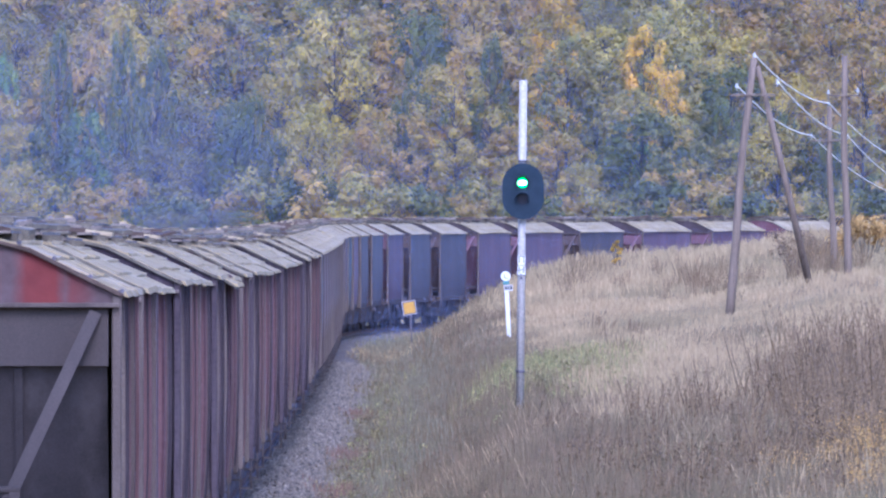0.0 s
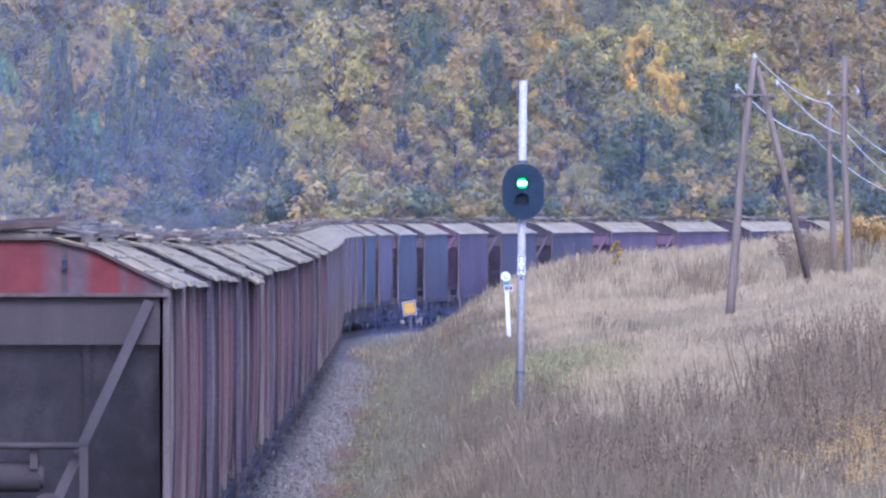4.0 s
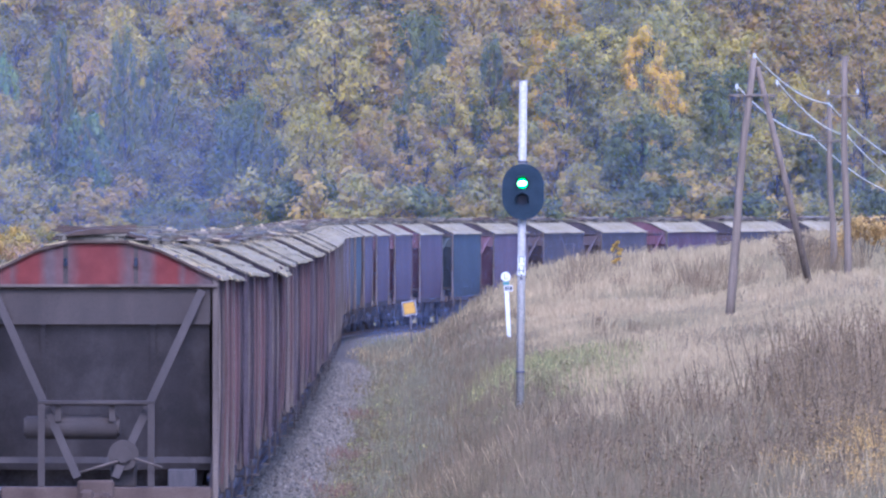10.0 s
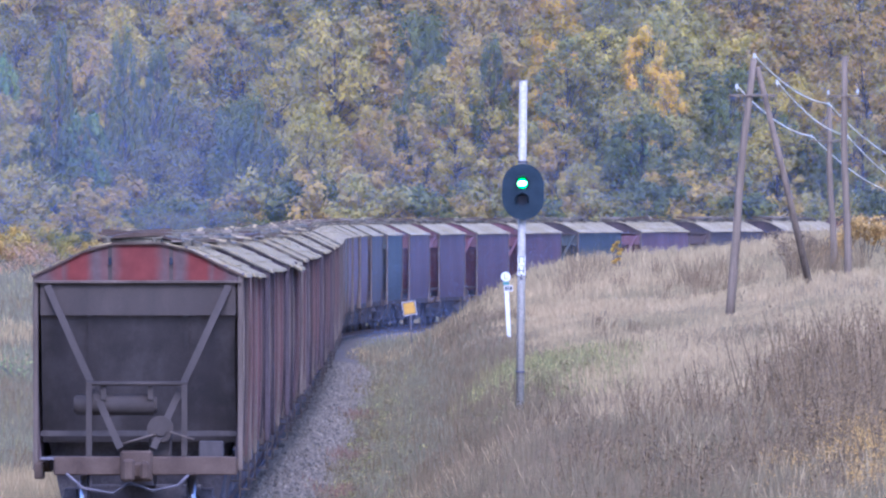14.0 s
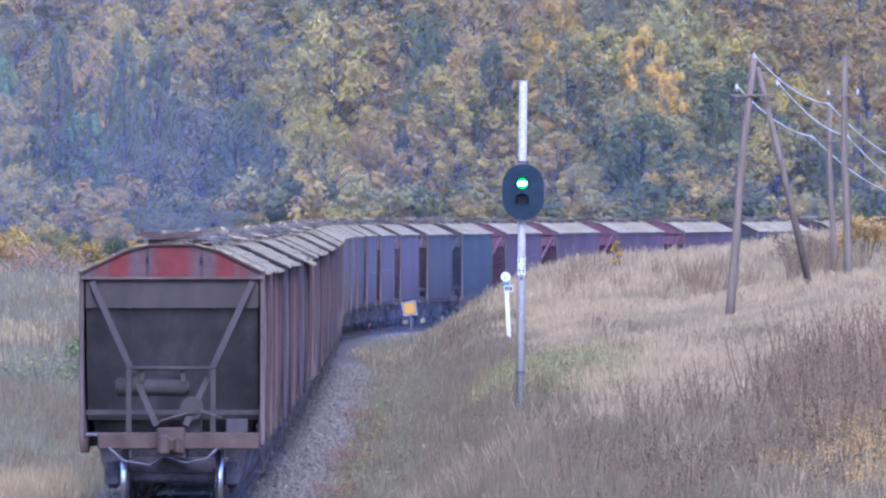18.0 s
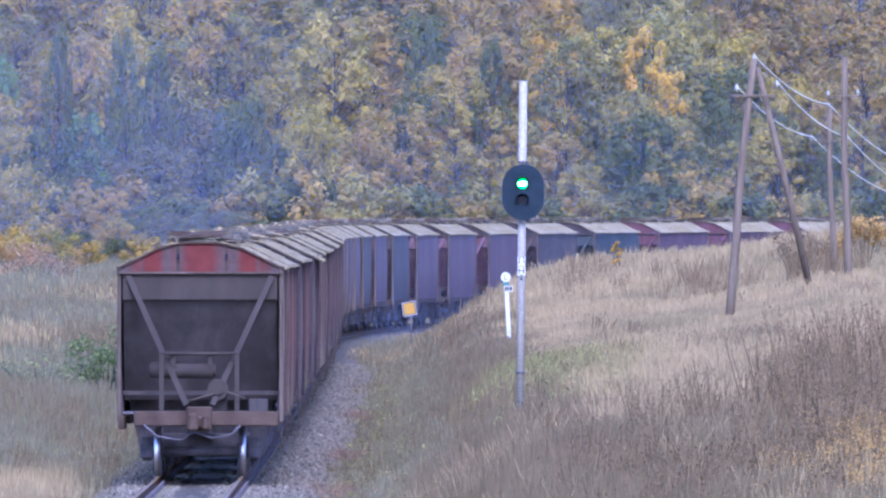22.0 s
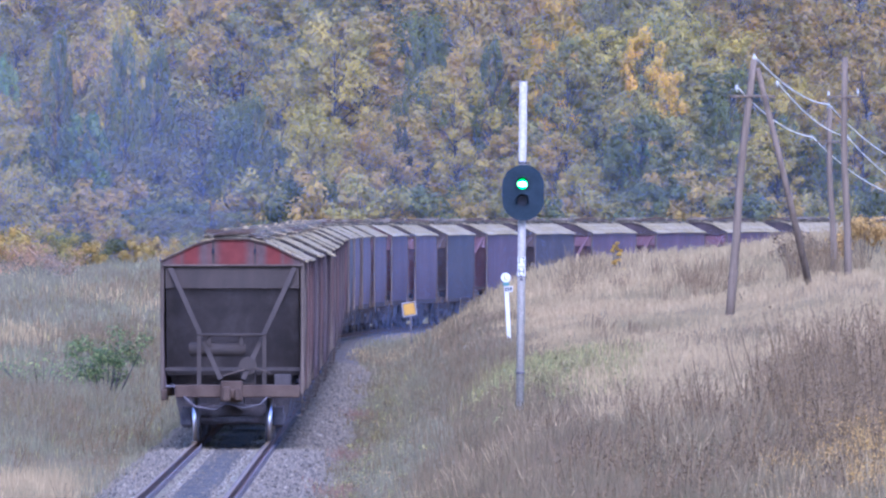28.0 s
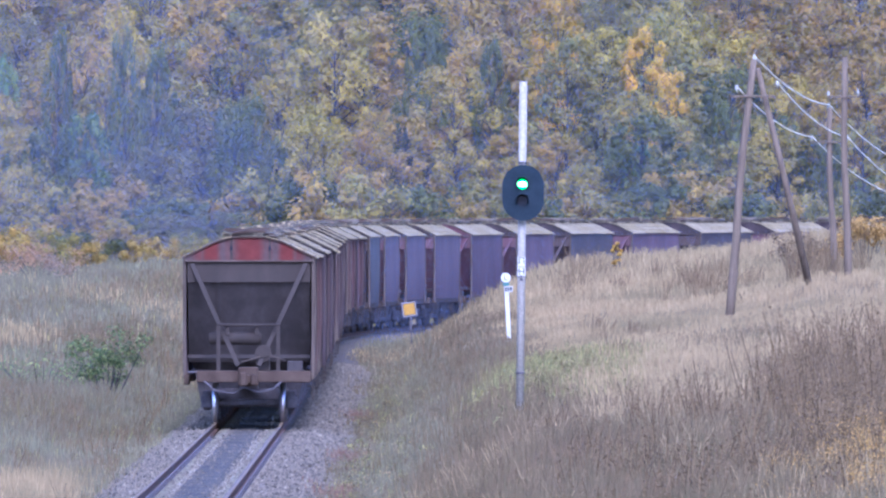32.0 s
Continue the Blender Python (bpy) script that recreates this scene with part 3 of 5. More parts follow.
def wagon(name, label, paint, gable, ribs, last=False, eave=0.0):
    """One covered hopper; its base is the rear end of the body at rail height."""
    WAGON_COUNT.append(1)
    rw = random.Random(40 + len(WAGON_COUNT))
    w = new(name)
    tagged(w, label, "hopper wagon", "wagons of the train")
    wheels = []
    # side walls, slightly bulged
    for s in (-1, 1):
        bm = B()
        prof = [(1.50, 1.16), (1.535, 1.6), (1.56, 2.4), (1.56, 3.2), (1.55, 3.97)]
        slab(bm, [(s * x, z) for x, z in prof] + [(s * (x - 0.05), z) for x, z in prof[::-1]], 0.06, BODY - 0.06)
        wall = part("side_wall", bm, paint, w)
        if ribs:
            many = ribs + 9 if s > 0 else 3
            for i in range(many):
                y = 0.06 + (i + 1) * (BODY - 0.12) / (many + 1)
                bm = B()
                out, wd = rw.uniform(0.018, 0.055), rw.uniform(0.015, 0.04)
                y += rw.uniform(-0.2, 0.2)
                slab(bm, [(s * (x + out), z) for x, z in prof] + [(s * (x - 0.01), z) for x, z in prof[::-1]], y - wd, y + wd)
                part("rib", bm, rw.choice((paint, PALE_POST, PALE_RIB, PAINTS["dark"], PAINTS["slate"], PAINTS["slate"], RUST_LINE, PALE_POST, PAINTS["slate"] if last else PAINTS["oxide"])), wall)
        bm = B()
        box(bm, s * 1.42 - 0.09, s * 1.42 + 0.09, 0.0, BODY, 1.0, 1.2, 0.01)
        part("side_sill", bm, STEEL_BROWN, w)
        for y in (0.0, BODY):
            bm = B()
            box(bm, s * 1.54 - 0.04, s * 1.54 + 0.04, y - 0.06, y + 0.06, 1.03, 3.99, 0.012)
            part("corner_post", bm, PALE_POST if last or (not ribs and y == 0.0) else rw.choice((PALE_POST, PALE_RIB, PALE_RIB, paint)), w, "pale worn corner post" if last else "")
        if s < 0:
            continue
        bm = B()
        for z in (0.55, 0.85):
            box(bm, s * 1.5 - 0.12, s * 1.5 + 0.06, 0.3, 0.62, z, z + 0.03)
        for y in (0.31, 0.61):
            rod(bm, (s * 1.53, y, 0.55), (s * 1.53, y, 1.1), 0.015, 6)
        part("step", bm, PALE_POST, w, "pale metal foot step")
    # ends
    for y, o in ((0.0, -1), (BODY, 1)):
        bm = B()
        slab(bm, [(-1.50, 3.86), (1.50, 3.86), (1.50, 3.99)] + [(x, z - 0.035) for x, z in ROOF_OUT[::-1][1:-1]] + [(-1.50, 3.99)], y - 0.03, y + 0.03)
        part("gable", bm, gable, w, "arched red gable under the roof" if gable is RED_GABLE else "")
        bm = B()
        box(bm, -1.47, 1.47, y - 0.035, y + 0.025, 3.36, 3.85)
        # slate on ribbed wagons: dimmer light on the end put into its paint
        part("end_band", bm, GREY_BAND if last else PAINTS["slate"] if ribs else paint, w, "grey upper end sheet" if last else "")
        bm = B()
        box(bm, -1.56, 1.56, min(y, y + o * 0.13), max(y, y + o * 0.13), 3.845, 3.885, 0.006)
        part("ledge", bm, PALE_POST, w)
        bm = B()
        v = [(y - o * 0.02, 3.38), (y - o * 1.25, 1.5), (y - o * 1.25, 1.44), (y - o * 0.08, 3.34)]
        rows = [[bm.verts.new((x, a, z)) for a, z in v] for x in (-1.46, 1.46)]
        for i in range(4):
            bm.faces.new((rows[0][i], rows[0][(i + 1) % 4], rows[1][(i + 1) % 4], rows[1][i]))
        bm.faces.new(rows[0]), bm.faces.new(rows[1][::-1])
        # smooth wagons run far off: body paint lightens their ends as haze would
        sheet = part("slope_sheet", bm, END_DARK if ribs else paint, w, "dark sloping end sheet")
        for x in (-0.72, 0.72):
            bm = B()
            bar(bm, (x, y - o * 0.02, 3.36), (x, y - o * 1.22, 1.53), 0.07, 0.05)
            part("stiffener", bm, END_DARK if ribs else paint, sheet)
        bm = B()
        box(bm, -1.48, 1.48, y - o * 0.5 - 0.05, y - o * 0.5 + 0.05, 1.54, 1.62)
        part("cross_bar", bm, END_DARK, w)
        for s in (-1, 1):
            bm = B()
            bar(bm, (s * 1.36, y + o * 0.06, 3.80), (s * 0.24, y + o * 1.0, 1.36), 0.105, 0.08)
            part("brace", bm, GREY_BAND if last else END_DARK if ribs else paint, w, "slanting grey end brace" if last else "")
        bm = B()
        box(bm, -1.24, 1.50, y + o * 1.12 - 0.12, y + o * 1.12 + 0.12, 0.97, 1.25, 0.02)
        box(bm, -1.56, -1.40, y + o * 0.06 - 0.08, y + o * 0.06 + 0.08, 0.90, 1.14, 0.02)
        part("end_beam", bm, STEEL_BROWN, w, "rusty brown end beam")
        bm = B()
        box(bm, -1.45, 1.45, min(y + o * 1.0, y - o * 0.4), max(y + o * 1.0, y - o * 0.4), 1.2, 1.235)
        part("platform", bm, STEEL_DARK, w)
        # coupler
        bm = B()
        box(bm, -0.24, 0.24, min(y + o * 1.2, y + o * 1.32), max(y + o * 1.2, y + o * 1.32), 0.88, 1.34, 0.03)
        box(bm, -0.11, 0.11, min(y + o * 1.2, y + o * 1.62), max(y + o * 1.2, y + o * 1.62), 0.94, 1.16, 0.03)
        box(bm, -0.20, -0.02, min(y + o * 1.55, y + o * 1.83), max(y + o * 1.55, y + o * 1.83), 0.88, 1.22, 0.04)
        box(bm, 0.06, 0.20, min(y + o * 1.55, y + o * 1.78), max(y + o * 1.55, y + o * 1.78), 0.90, 1.18, 0.04)
        part("coupler", bm, STEEL_BROWN, w, "rusty automatic coupler")
    if last:
        for x in (-0.42, 0.5):
            bm = B()
            box(bm, x - 0.022, x + 0.022, -0.08, -0.03, 4.15, 4.23, 0.008)
            rod(bm, (x, -0.10, 4.15), (x, -0.06, 4.15), 0.03, 8)
            part("gable_hook", bm, DARK_LENS, w, "dark hook on the gable")
            bm = B()
            box(bm, x - 0.03, x + 0.03, -0.045, -0.031, 3.89, 4.41)
            part("gable_strip", bm, GREY_BAND, w)
    # rear platform fittings
    for x in (-0.72, 0.71):
        bm = B()
        box(bm, x - 0.045, x + 0.045, -0.88, -0.82, 1.23, 2.36)
        part("rail_post", bm, GREY_BAND, w)
    bm = B()
    rod(bm, (-0.76, -0.85, 2.34), (0.75, -0.85, 2.34), 0.035, 8)
    part("handrail", bm, GREY_BAND, w)
    bm = B()
    rod(bm, (-0.92, -0.62, 2.02), (0.26, -0.62, 2.02), 0.155, 20)
    for x in (-0.95, 0.24):
        rod(bm, (x, -0.62, 2.02), (x + 0.06, -0.62, 2.02), 0.12, 14)
    for x in (-0.5, 0.2):
        box(bm, x - 0.04, x + 0.04, -0.8, -0.5, 2.1, 2.35)
    part("air_tank", bm, GREY_BAND, w, "grey brake air tank")
    bm = B()
    rod(bm, (0.35, -0.72, 1.66), (0.35, -0.95, 1.66), 0.20, 20)
    rod(bm, (0.35, -0.95, 1.66), (0.35, -1.02, 1.66), 0.10, 14)
    box(bm, 0.18, 0.52, -0.7, -0.4, 1.23, 1.6, 0.03)
    part("brake_cylinder", bm, GREY_BAND, w, "round grey brake cylinder")
    bm = B()
    rod(bm, (-0.33, -1.0, 1.40), (0.33, -1.0, 1.60), 0.018, 6)
    rod(bm, (0.50, -1.0, 1.62), (0.86, -1.0, 1.50), 0.014, 6)
    part("brake_lever", bm, PALE_POST, w, "pale brake lever")
    bm = B()
    box(bm, 0.93, 1.30, -0.95, -0.6, 1.23, 1.48, 0.02)
    part("tool_box", bm, END_DARK, w)
    bm = B()
    pts = [(-1.05, 1.0), (-0.8, 0.78), (-0.35, 0.70), (-0.12, 0.86), (0.25, 0.74), (0.62, 0.82), (0.78, 0.98)]
    tube(bm, [(a[0], -1.27, a[1]) for a in pts], 0.022, 6)
    part("air_hose", bm, STEEL_DARK, w, "hanging brake hose")
    # underframe
    bm = B()
    box(bm, -0.25, 0.25, -1.1, BODY + 1.1, 0.82, 1.18)
    part("centre_sill", bm, STEEL_DARK, w)
    for y in (2.9, 5.35):
        bm = B()
        top = [bm.verts.new(p) for p in ((-1.4, y - 1.2, 1.5), (1.4, y - 1.2, 1.5), (1.4, y + 1.2, 1.5), (-1.4, y + 1.2, 1.5))]
        low = [bm.verts.new(p) for p in ((-1.15, y - 0.75, 0.34), (1.15, y - 0.75, 0.34), (1.15, y + 0.75, 0.34), (-1.15, y + 0.75, 0.34))]
        for i in range(4):
            bm.faces.new((top[i], top[(i + 1) % 4], low[(i + 1) % 4], low[i]))
        bm.faces.new(top), bm.faces.new(low[::-1])
        part("discharge_hopper", bm, STEEL_DARK, w)
    for y in (1.2, BODY - 1.2):
        bogie(w, y, wheels, last)
    for ob, y in wheels:
        ob.matrix_basis = pose(0, y, 0.475)
    # roof
    out = [(x * (1 + 0.09 * eave * (abs(x) > 1.5)), z - 0.13 * eave * (abs(x) > 1.5)) for x, z in ROOF_OUT]
    bm = B()
    roof_shape(bm, out, -0.05, BODY + 0.05)
    roof = part("roof", bm, HATCH, w, "dusty pale grey sheet roof")
    # roof sheets, four courses down each slope, each with a rolled lower seam
    course = [(0.40, 4.455), (0.74, 4.372), (1.03, 4.240), (1.33, 4.090), (1.595 + 0.13 * eave, 3.968 - 0.10 * eave)]
    for side in (-1, 1):
        for k in range(4):
            ends = [-0.06, BODY * rw.uniform(0.28, 0.38), BODY * rw.uniform(0.61, 0.72), BODY + 0.06]
            (xa, za), (xb, zb) = course[k], course[k + 1]
            for y0, y1 in zip(ends, ends[1:]):
                lift, tilt = rw.uniform(0.003, 0.018), rw.uniform(-0.010, 0.012)
                bm = B()
                rows = []
                for q in range(6):
                    y = y0 + 0.012 + (y1 - y0 - 0.03) * q / 5
                    b = lift + tilt * (q - 2.5) / 2.5 + rw.uniform(-0.004, 0.005)
                    bead = rw.uniform(0.008, 0.015)
                    if k < 3:
                        prof = [(xa, za + 0.004), (xb - 0.02, zb + 0.010 + b), (xb - 0.008, zb + b + bead + 0.004), (xb + 0.006, zb + b + bead - 0.002), (xb + 0.012, zb + b - 0.010), (xb, zb + b - 0.014), (xa, za - 0.02)]
                    else:
                        prof = [(xa, za + 0.004), (xb - 0.05, zb + 0.018 + b), (xb + 0.02, zb + b), (xb + 0.045, zb + b - 0.05), (xb + 0.035, zb + b - 0.052), (xb - 0.02, zb + b - 0.02), (xa, za - 0.02)]
                    rows.append([bm.verts.new((side * x, y, z)) for x, z in prof])
                for p, q in zip(rows, rows[1:]):
                    for i in range(7):
                        bm.faces.new((p[i], p[(i + 1) % 7], q[(i + 1) % 7], q[i]))
                bm.faces.new(rows[0][::-1]), bm.faces.new(rows[-1])
                # far smooth wagons get paler sheets, haze and sky glare put into colour
                part("roof_sheet", bm, ROOF_DUST if rw.random() < (0.8 if ribs else 0.2) else ROOF_PALE, roof)
            if last:
                bm = B()
                rod(bm, (side * (xb - 0.01), -0.085, zb + 0.015), (side * (xb - 0.01), 0.0, zb + 0.015), 0.02, 8)
                part("seam_end", bm, STEEL_DARK, roof, "dark rolled seam end")
    for y in (-0.075, BODY + 0.075):
        bm = B()
        roof_shape(bm, [(x * 1.002, z + 0.004) for x, z in out], y - 0.02, y + 0.02, 0.028)
        part("roof_arch", bm, STEEL_BROWN if last else HATCH, roof, "thin dark end arch of the roof")
    # loading hatches along the ridge, their lids askew, with hinges and boards between them
    for i in range(4):
        y = 0.62 + i * 2.1 + (rw.uniform(-0.3, 0.3) if i else 0.0)
        bm = B()
        x0, x1, top = -0.50 + rw.uniform(-0.12, 0.06), 0.40 + rw.uniform(-0.1, 0.16), 4.525 + rw.uniform(-0.02, 0.04)
        box(bm, x0, x1, y - 0.45, y + 0.40, 4.43, top, 0.015)
        box(bm, x0 - 0.03, x1 + 0.03, y - 0.48, y + 0.43, top - 0.035, top, 0.008)
        part("hatch", bm, HATCH, roof, "khaki steel loading hatch")
        bm = B()
        slab(bm, [(-0.46, 0.0), (0.44, 0.0), (0.44, 0.025), (0.26, 0.05), (-0.1, 0.07), (-0.34, 0.05), (-0.46, 0.025)], -0.44, 0.42)
        box(bm, -0.50, 0.48, -0.04, 0.04, 0.04, 0.085)
        lid = part("hatch_lid", bm, (STEEL_BROWN, HATCH, PLANK)[rw.randrange(3)], roof, "dented hatch lid")
        lid.matrix_basis = pose(rw.uniform(-0.16, 0.18), y + rw.uniform(-0.1, 0.1), top + 0.012, rw.uniform(-1.5, 2.5), rw.uniform(-5, 5), rw.uniform(-16, 16))
        for x in (x0 + 0.08, x1 - 0.1):
            bm = B()
            box(bm, x - 0.03, x + 0.03, y - 0.58, y - 0.44, 4.45, top - 0.03, 0.01)
            part("hinge", bm, rw.choice((HATCH, STEEL_BROWN)), roof)
    for i in range(7):
        bm = B()
        box(bm, -0.34, 0.34, -0.08, 0.08, 0, 0.04)
        o = part("ridge_board", bm, (STEEL_BROWN, HATCH, PLANK, ROOF_PALE)[rw.randrange(4)], roof, "short board laid over the ridge")
        o.matrix_basis = pose(rw.uniform(-0.5, 0.62), 1.2 + i * 1.0 + rw.uniform(-0.3, 0.3), rw.uniform(4.46, 4.535), rw.uniform(-5, 5), rw.uniform(-9, 9), rw.uniform(-60, 60))
    bm = B()
    box(bm, 0.50, 0.66, -0.05, BODY - 0.1, 4.462, 4.486)
    part("walkway_plank", bm, PLANK, roof, "grey walkway plank")
    for i in range(4):
        y = 0.5 + i * 2.2
        bm = B()
        box(bm, 0.46, 0.70, y - 0.03, y + 0.03, 4.39, 4.462)
        part("walkway_bracket", bm, HATCH, roof)
    for i, y in enumerate((1.2, 3.4, 5.6)):
        y += rw.uniform(-0.5, 0.5)
        bm = B()
        x = rw.uniform(-0.35, 0.40)
        bar(bm, (x, y, 4.44), (x + 0.03, y + 0.05, 4.64), 0.04, 0.03)
        box(bm, x - 0.03, x + 0.06, y + 0.02, y + 0.08, 4.62, 4.68)
        part("hatch_latch", bm, HATCH if i == 0 else ROOF_PALE, roof, "small pale raised hatch latch")
    return w, wheels


last_wagon, last_wheels = wagon("hopper_wagon", "dusty brown covered hopper wagon with red gable, last of train", PAINTS["slate"], RED_GABLE, 6, True)
KINDS = {
    "R": wagon("hopper_wagon", "red-brown ribbed covered hopper wagon with dusty roof", PAINTS["oxide"], PAINTS["oxide"], 6),
    "r": wagon("hopper_wagon", "red-brown smooth-sided covered hopper wagon with dusty roof", PAINTS["red"], PAINTS["red"], 0),
    # V, B and T gables: darker paint offsets the frontal sun
    "V": wagon("hopper_wagon", "brown-violet smooth-sided covered hopper wagon", PAINTS["violet"], PAINTS["dark"], 0),
    "v": wagon("hopper_wagon", "brown-violet ribbed covered hopper wagon", PAINTS["umber"], PAINTS["oxide"], 7),
    "B": wagon("hopper_wagon", "blue-grey smooth-sided covered hopper wagon", PAINTS["blue"], PAINTS["slate"], 0),
    "T": wagon("hopper_wagon", "dark teal smooth-sided covered hopper wagon", PAINTS["teal"], PAINTS["slate"], 0),
    "D": wagon("hopper_wagon", "dark grey ribbed covered hopper wagon", PAINTS["dark"], PAINTS["umber"], 6),
    "E": wagon("hopper_wagon", "brown ribbed hopper wagon with wide drooping eaves", PAINTS["umber"], PAINTS["oxide"], 5, False, 1.0),
}
ORDER = "RvDRvDEvRDRvvDRvvDvRvvBVVVrVBVBVVVBTrrrrTVBBrBBVVBVVrVV"
TRAIN = [last_wagon]
KINDS["v"][0].scale = (0.975, 1.0, 0.99)
KINDS["D"][0].scale = (1.02, 1.0, 1.005)
used = set()
for letter in ORDER:
    base = KINDS[letter][0]
    TRAIN.append(copy_thing(base, pose(0, 0, 0)) if letter in used else base)
    used.add(letter)


# ---- signal, posts and signs ----
def plate(bm, x, y, z, wide, high, thick=0.015):
    return box(bm, x - wide / 2, x + wide / 2, y - thick / 2, y + thick / 2, z - high / 2, z + high / 2)


def oval(bm, wide, high, y0, y1, cx=0.0, cz=0.0, n=10, r=None):
    """A rounded upright shield between y0 and y1."""
    r = wide / 2 if r is None else r
    pts = []
    for q, (ax, az) in enumerate(((1, 1), (-1, 1), (-1, -1), (1, -1))):
        for i in range(n + 1):
            a = math.pi / 2 * (q + i / n)
            pts.append((cx + ax * (wide / 2 - r) + r * math.cos(a), cz + az * (high / 2 - r) + r * math.sin(a)))
    return slab(bm, pts, y0, y1)


def letter(char, size, place, parent, turn=0):
    cu = bpy.data.curves.new("letter", "FONT")
    cu.body, cu.size, cu.extrude, cu.align_x, cu.align_y = char, size, 0.004, "CENTER", "CENTER"
    cu.materials.append(LETTER_BLACK)
    ob = new("letter", cu)
    ob.parent = parent
    ob.matrix_basis = pose(*place, 90, 0, turn)
    return ob


def signal():
    g = float(ground_z(1.37, 281))
    s = new("colour_light_signal")
    tagged(s, "two-aspect mast signal showing green on a pale post", "railway signal")
    s.matrix_basis = pose(1.355, 281.0, g - 0.05, 0, 0.6, 0)
    low = -(g - 0.05)
    bm = B()
    rod(bm, (0, 0, 0), (0, 0, 7.33 + low), 0.07, 20)
    rod(bm, (0, 0, 7.33 + low), (0, 0, 7.34 + low), 0.075, 20)
    mast = part("mast", bm, MAST_PAINT, s, "pale grey tubular mast")
    for z in (5.90, 3.90, 2.19):
        bm = B()
        rod(bm, (0, 0, z + low - 0.02), (0, 0, z + low + 0.02), 0.082, 16)
        rod(bm, (0, -0.09, z + low), (0, -0.12, z + low), 0.02, 8)
        part("clamp", bm, STEEL_DARK, mast)
    zc = 5.37 + low
    bm = B()
    oval(bm, 0.74, 0.99, -0.20, -0.17, 0.015, zc)
    oval(bm, 0.40, 0.70, -0.17, -0.05, 0.0, zc, 6, 0.1)
    head = part("signal_head", bm, HEAD_BLACK, s, "black rounded signal shield")
    for z, mat in ((zc + 0.15, GREEN_LAMP), (zc - 0.15, DARK_LENS)):
        bm = B()
        rod(bm, (0.0, -0.20, z), (0.0, -0.215, z), 0.088, 24)
        part("lens", bm, mat, head, "glowing green lens" if mat is GREEN_LAMP else "dark unlit lens")
        bm = B()
        n = 14
        for i in range(n):
            a0, a1 = math.pi * (-0.1 + 1.2 * i / n), math.pi * (-0.1 + 1.2 * (i + 1) / n)
            q = []
            for a in (a0, a1):
                for y, r in ((-0.2, 0.12), (-0.42, 0.115)):
                    q.append(bm.verts.new((r * math.cos(a), y, z + r * math.sin(a) + (0.02 if y < -0.3 else 0))))
            bm.faces.new((q[0], q[1], q[3], q[2]))
        hood = part("hood", bm, HEAD_BLACK, head)
        sol = hood.modifiers.new("thick", "SOLIDIFY")
        sol.thickness = 0.008
    bm = B()
    oval(bm, 0.16, 0.10, -0.222, -0.216, 0.0, zc + 0.15, 6, 0.05)
    part("lamp_core", bm, GREEN_CORE, head, "bright centre of the green lamp")
    for z, ch in ((4.16 + low, "\u041f"), (3.975 + low, "H")):
        bm = B()
        plate(bm, 0, -0.085, z, 0.135, 0.165)
        p = part("letter_plate", bm, WHITE_PAINT, s, "white plate with one black letter")
        letter(ch, 0.17, (0, -0.098, z), p)
    bm = B()
    plate(bm, 0, -0.09, 3.84 + low, 0.05, 0.05, 0.04)
    part("cable_box", bm, STEEL_DARK, s)
    bm = B()
    box(bm, -0.2, 0.2, -0.2, 0.2, -0.3, 0.12, 0.03)
    part("footing", bm, CONCRETE, s)
    return s


signal()


def kilometre_post():
    x, y = 1.745, 430.0
    g = float(ground_z(x, y))
    s = new("track_marker_post")
    tagged(s, "leaning white trackside marker post with round top", "marker post")
    s.matrix_basis = pose(x + 0.06, y, g - 0.1, 0, -3.2, 0)
    top = 5.0 - (480 - 377) / 65.5 - (g - 0.1)
    bm = B()
    box(bm, -0.055, 0.055, -0.055, 0.055, 0, top - 0.42, 0.01)
    part("post", bm, WHITE_PAINT, s)
    bm = B()
    rod(bm, (0, -0.06, top - 0.15), (0, -0.03, top - 0.15), 0.132, 24)
    disc = part("round_plate", bm, WHITE_PAINT, s, "round white plate with a faint mark")
    bm = B()
    box(bm, -0.045, -0.02, -0.066, -0.06, top - 0.22, top - 0.08)
    box(bm, -0.045, 0.05, -0.066, -0.06, top - 0.22, top - 0.20)
    part("mark", bm, PLANK, disc)
    bm = B()
    box(bm, -0.085, 0.085, -0.065, 0.02, top - 0.38, top - 0.285, 0.01)
    part("band", bm, TEAL_BAND, s, "teal band under the plate")
    bm = B()
    box(bm, -0.06, 0.17, -0.07, -0.05, top - 0.55, top - 0.39)
    pl = part("number_plate", bm, WHITE_PAINT, s, "small white plate with illegible figures")
    for i in range(3):
        bm = B()
        box(bm, -0.04 + i * 0.07, 0.01 + i * 0.07, -0.076, -0.07, top - 0.53, top - 0.41)
        part("figure_bar", bm, LETTER_BLACK, pl)
    return s


kilometre_post()


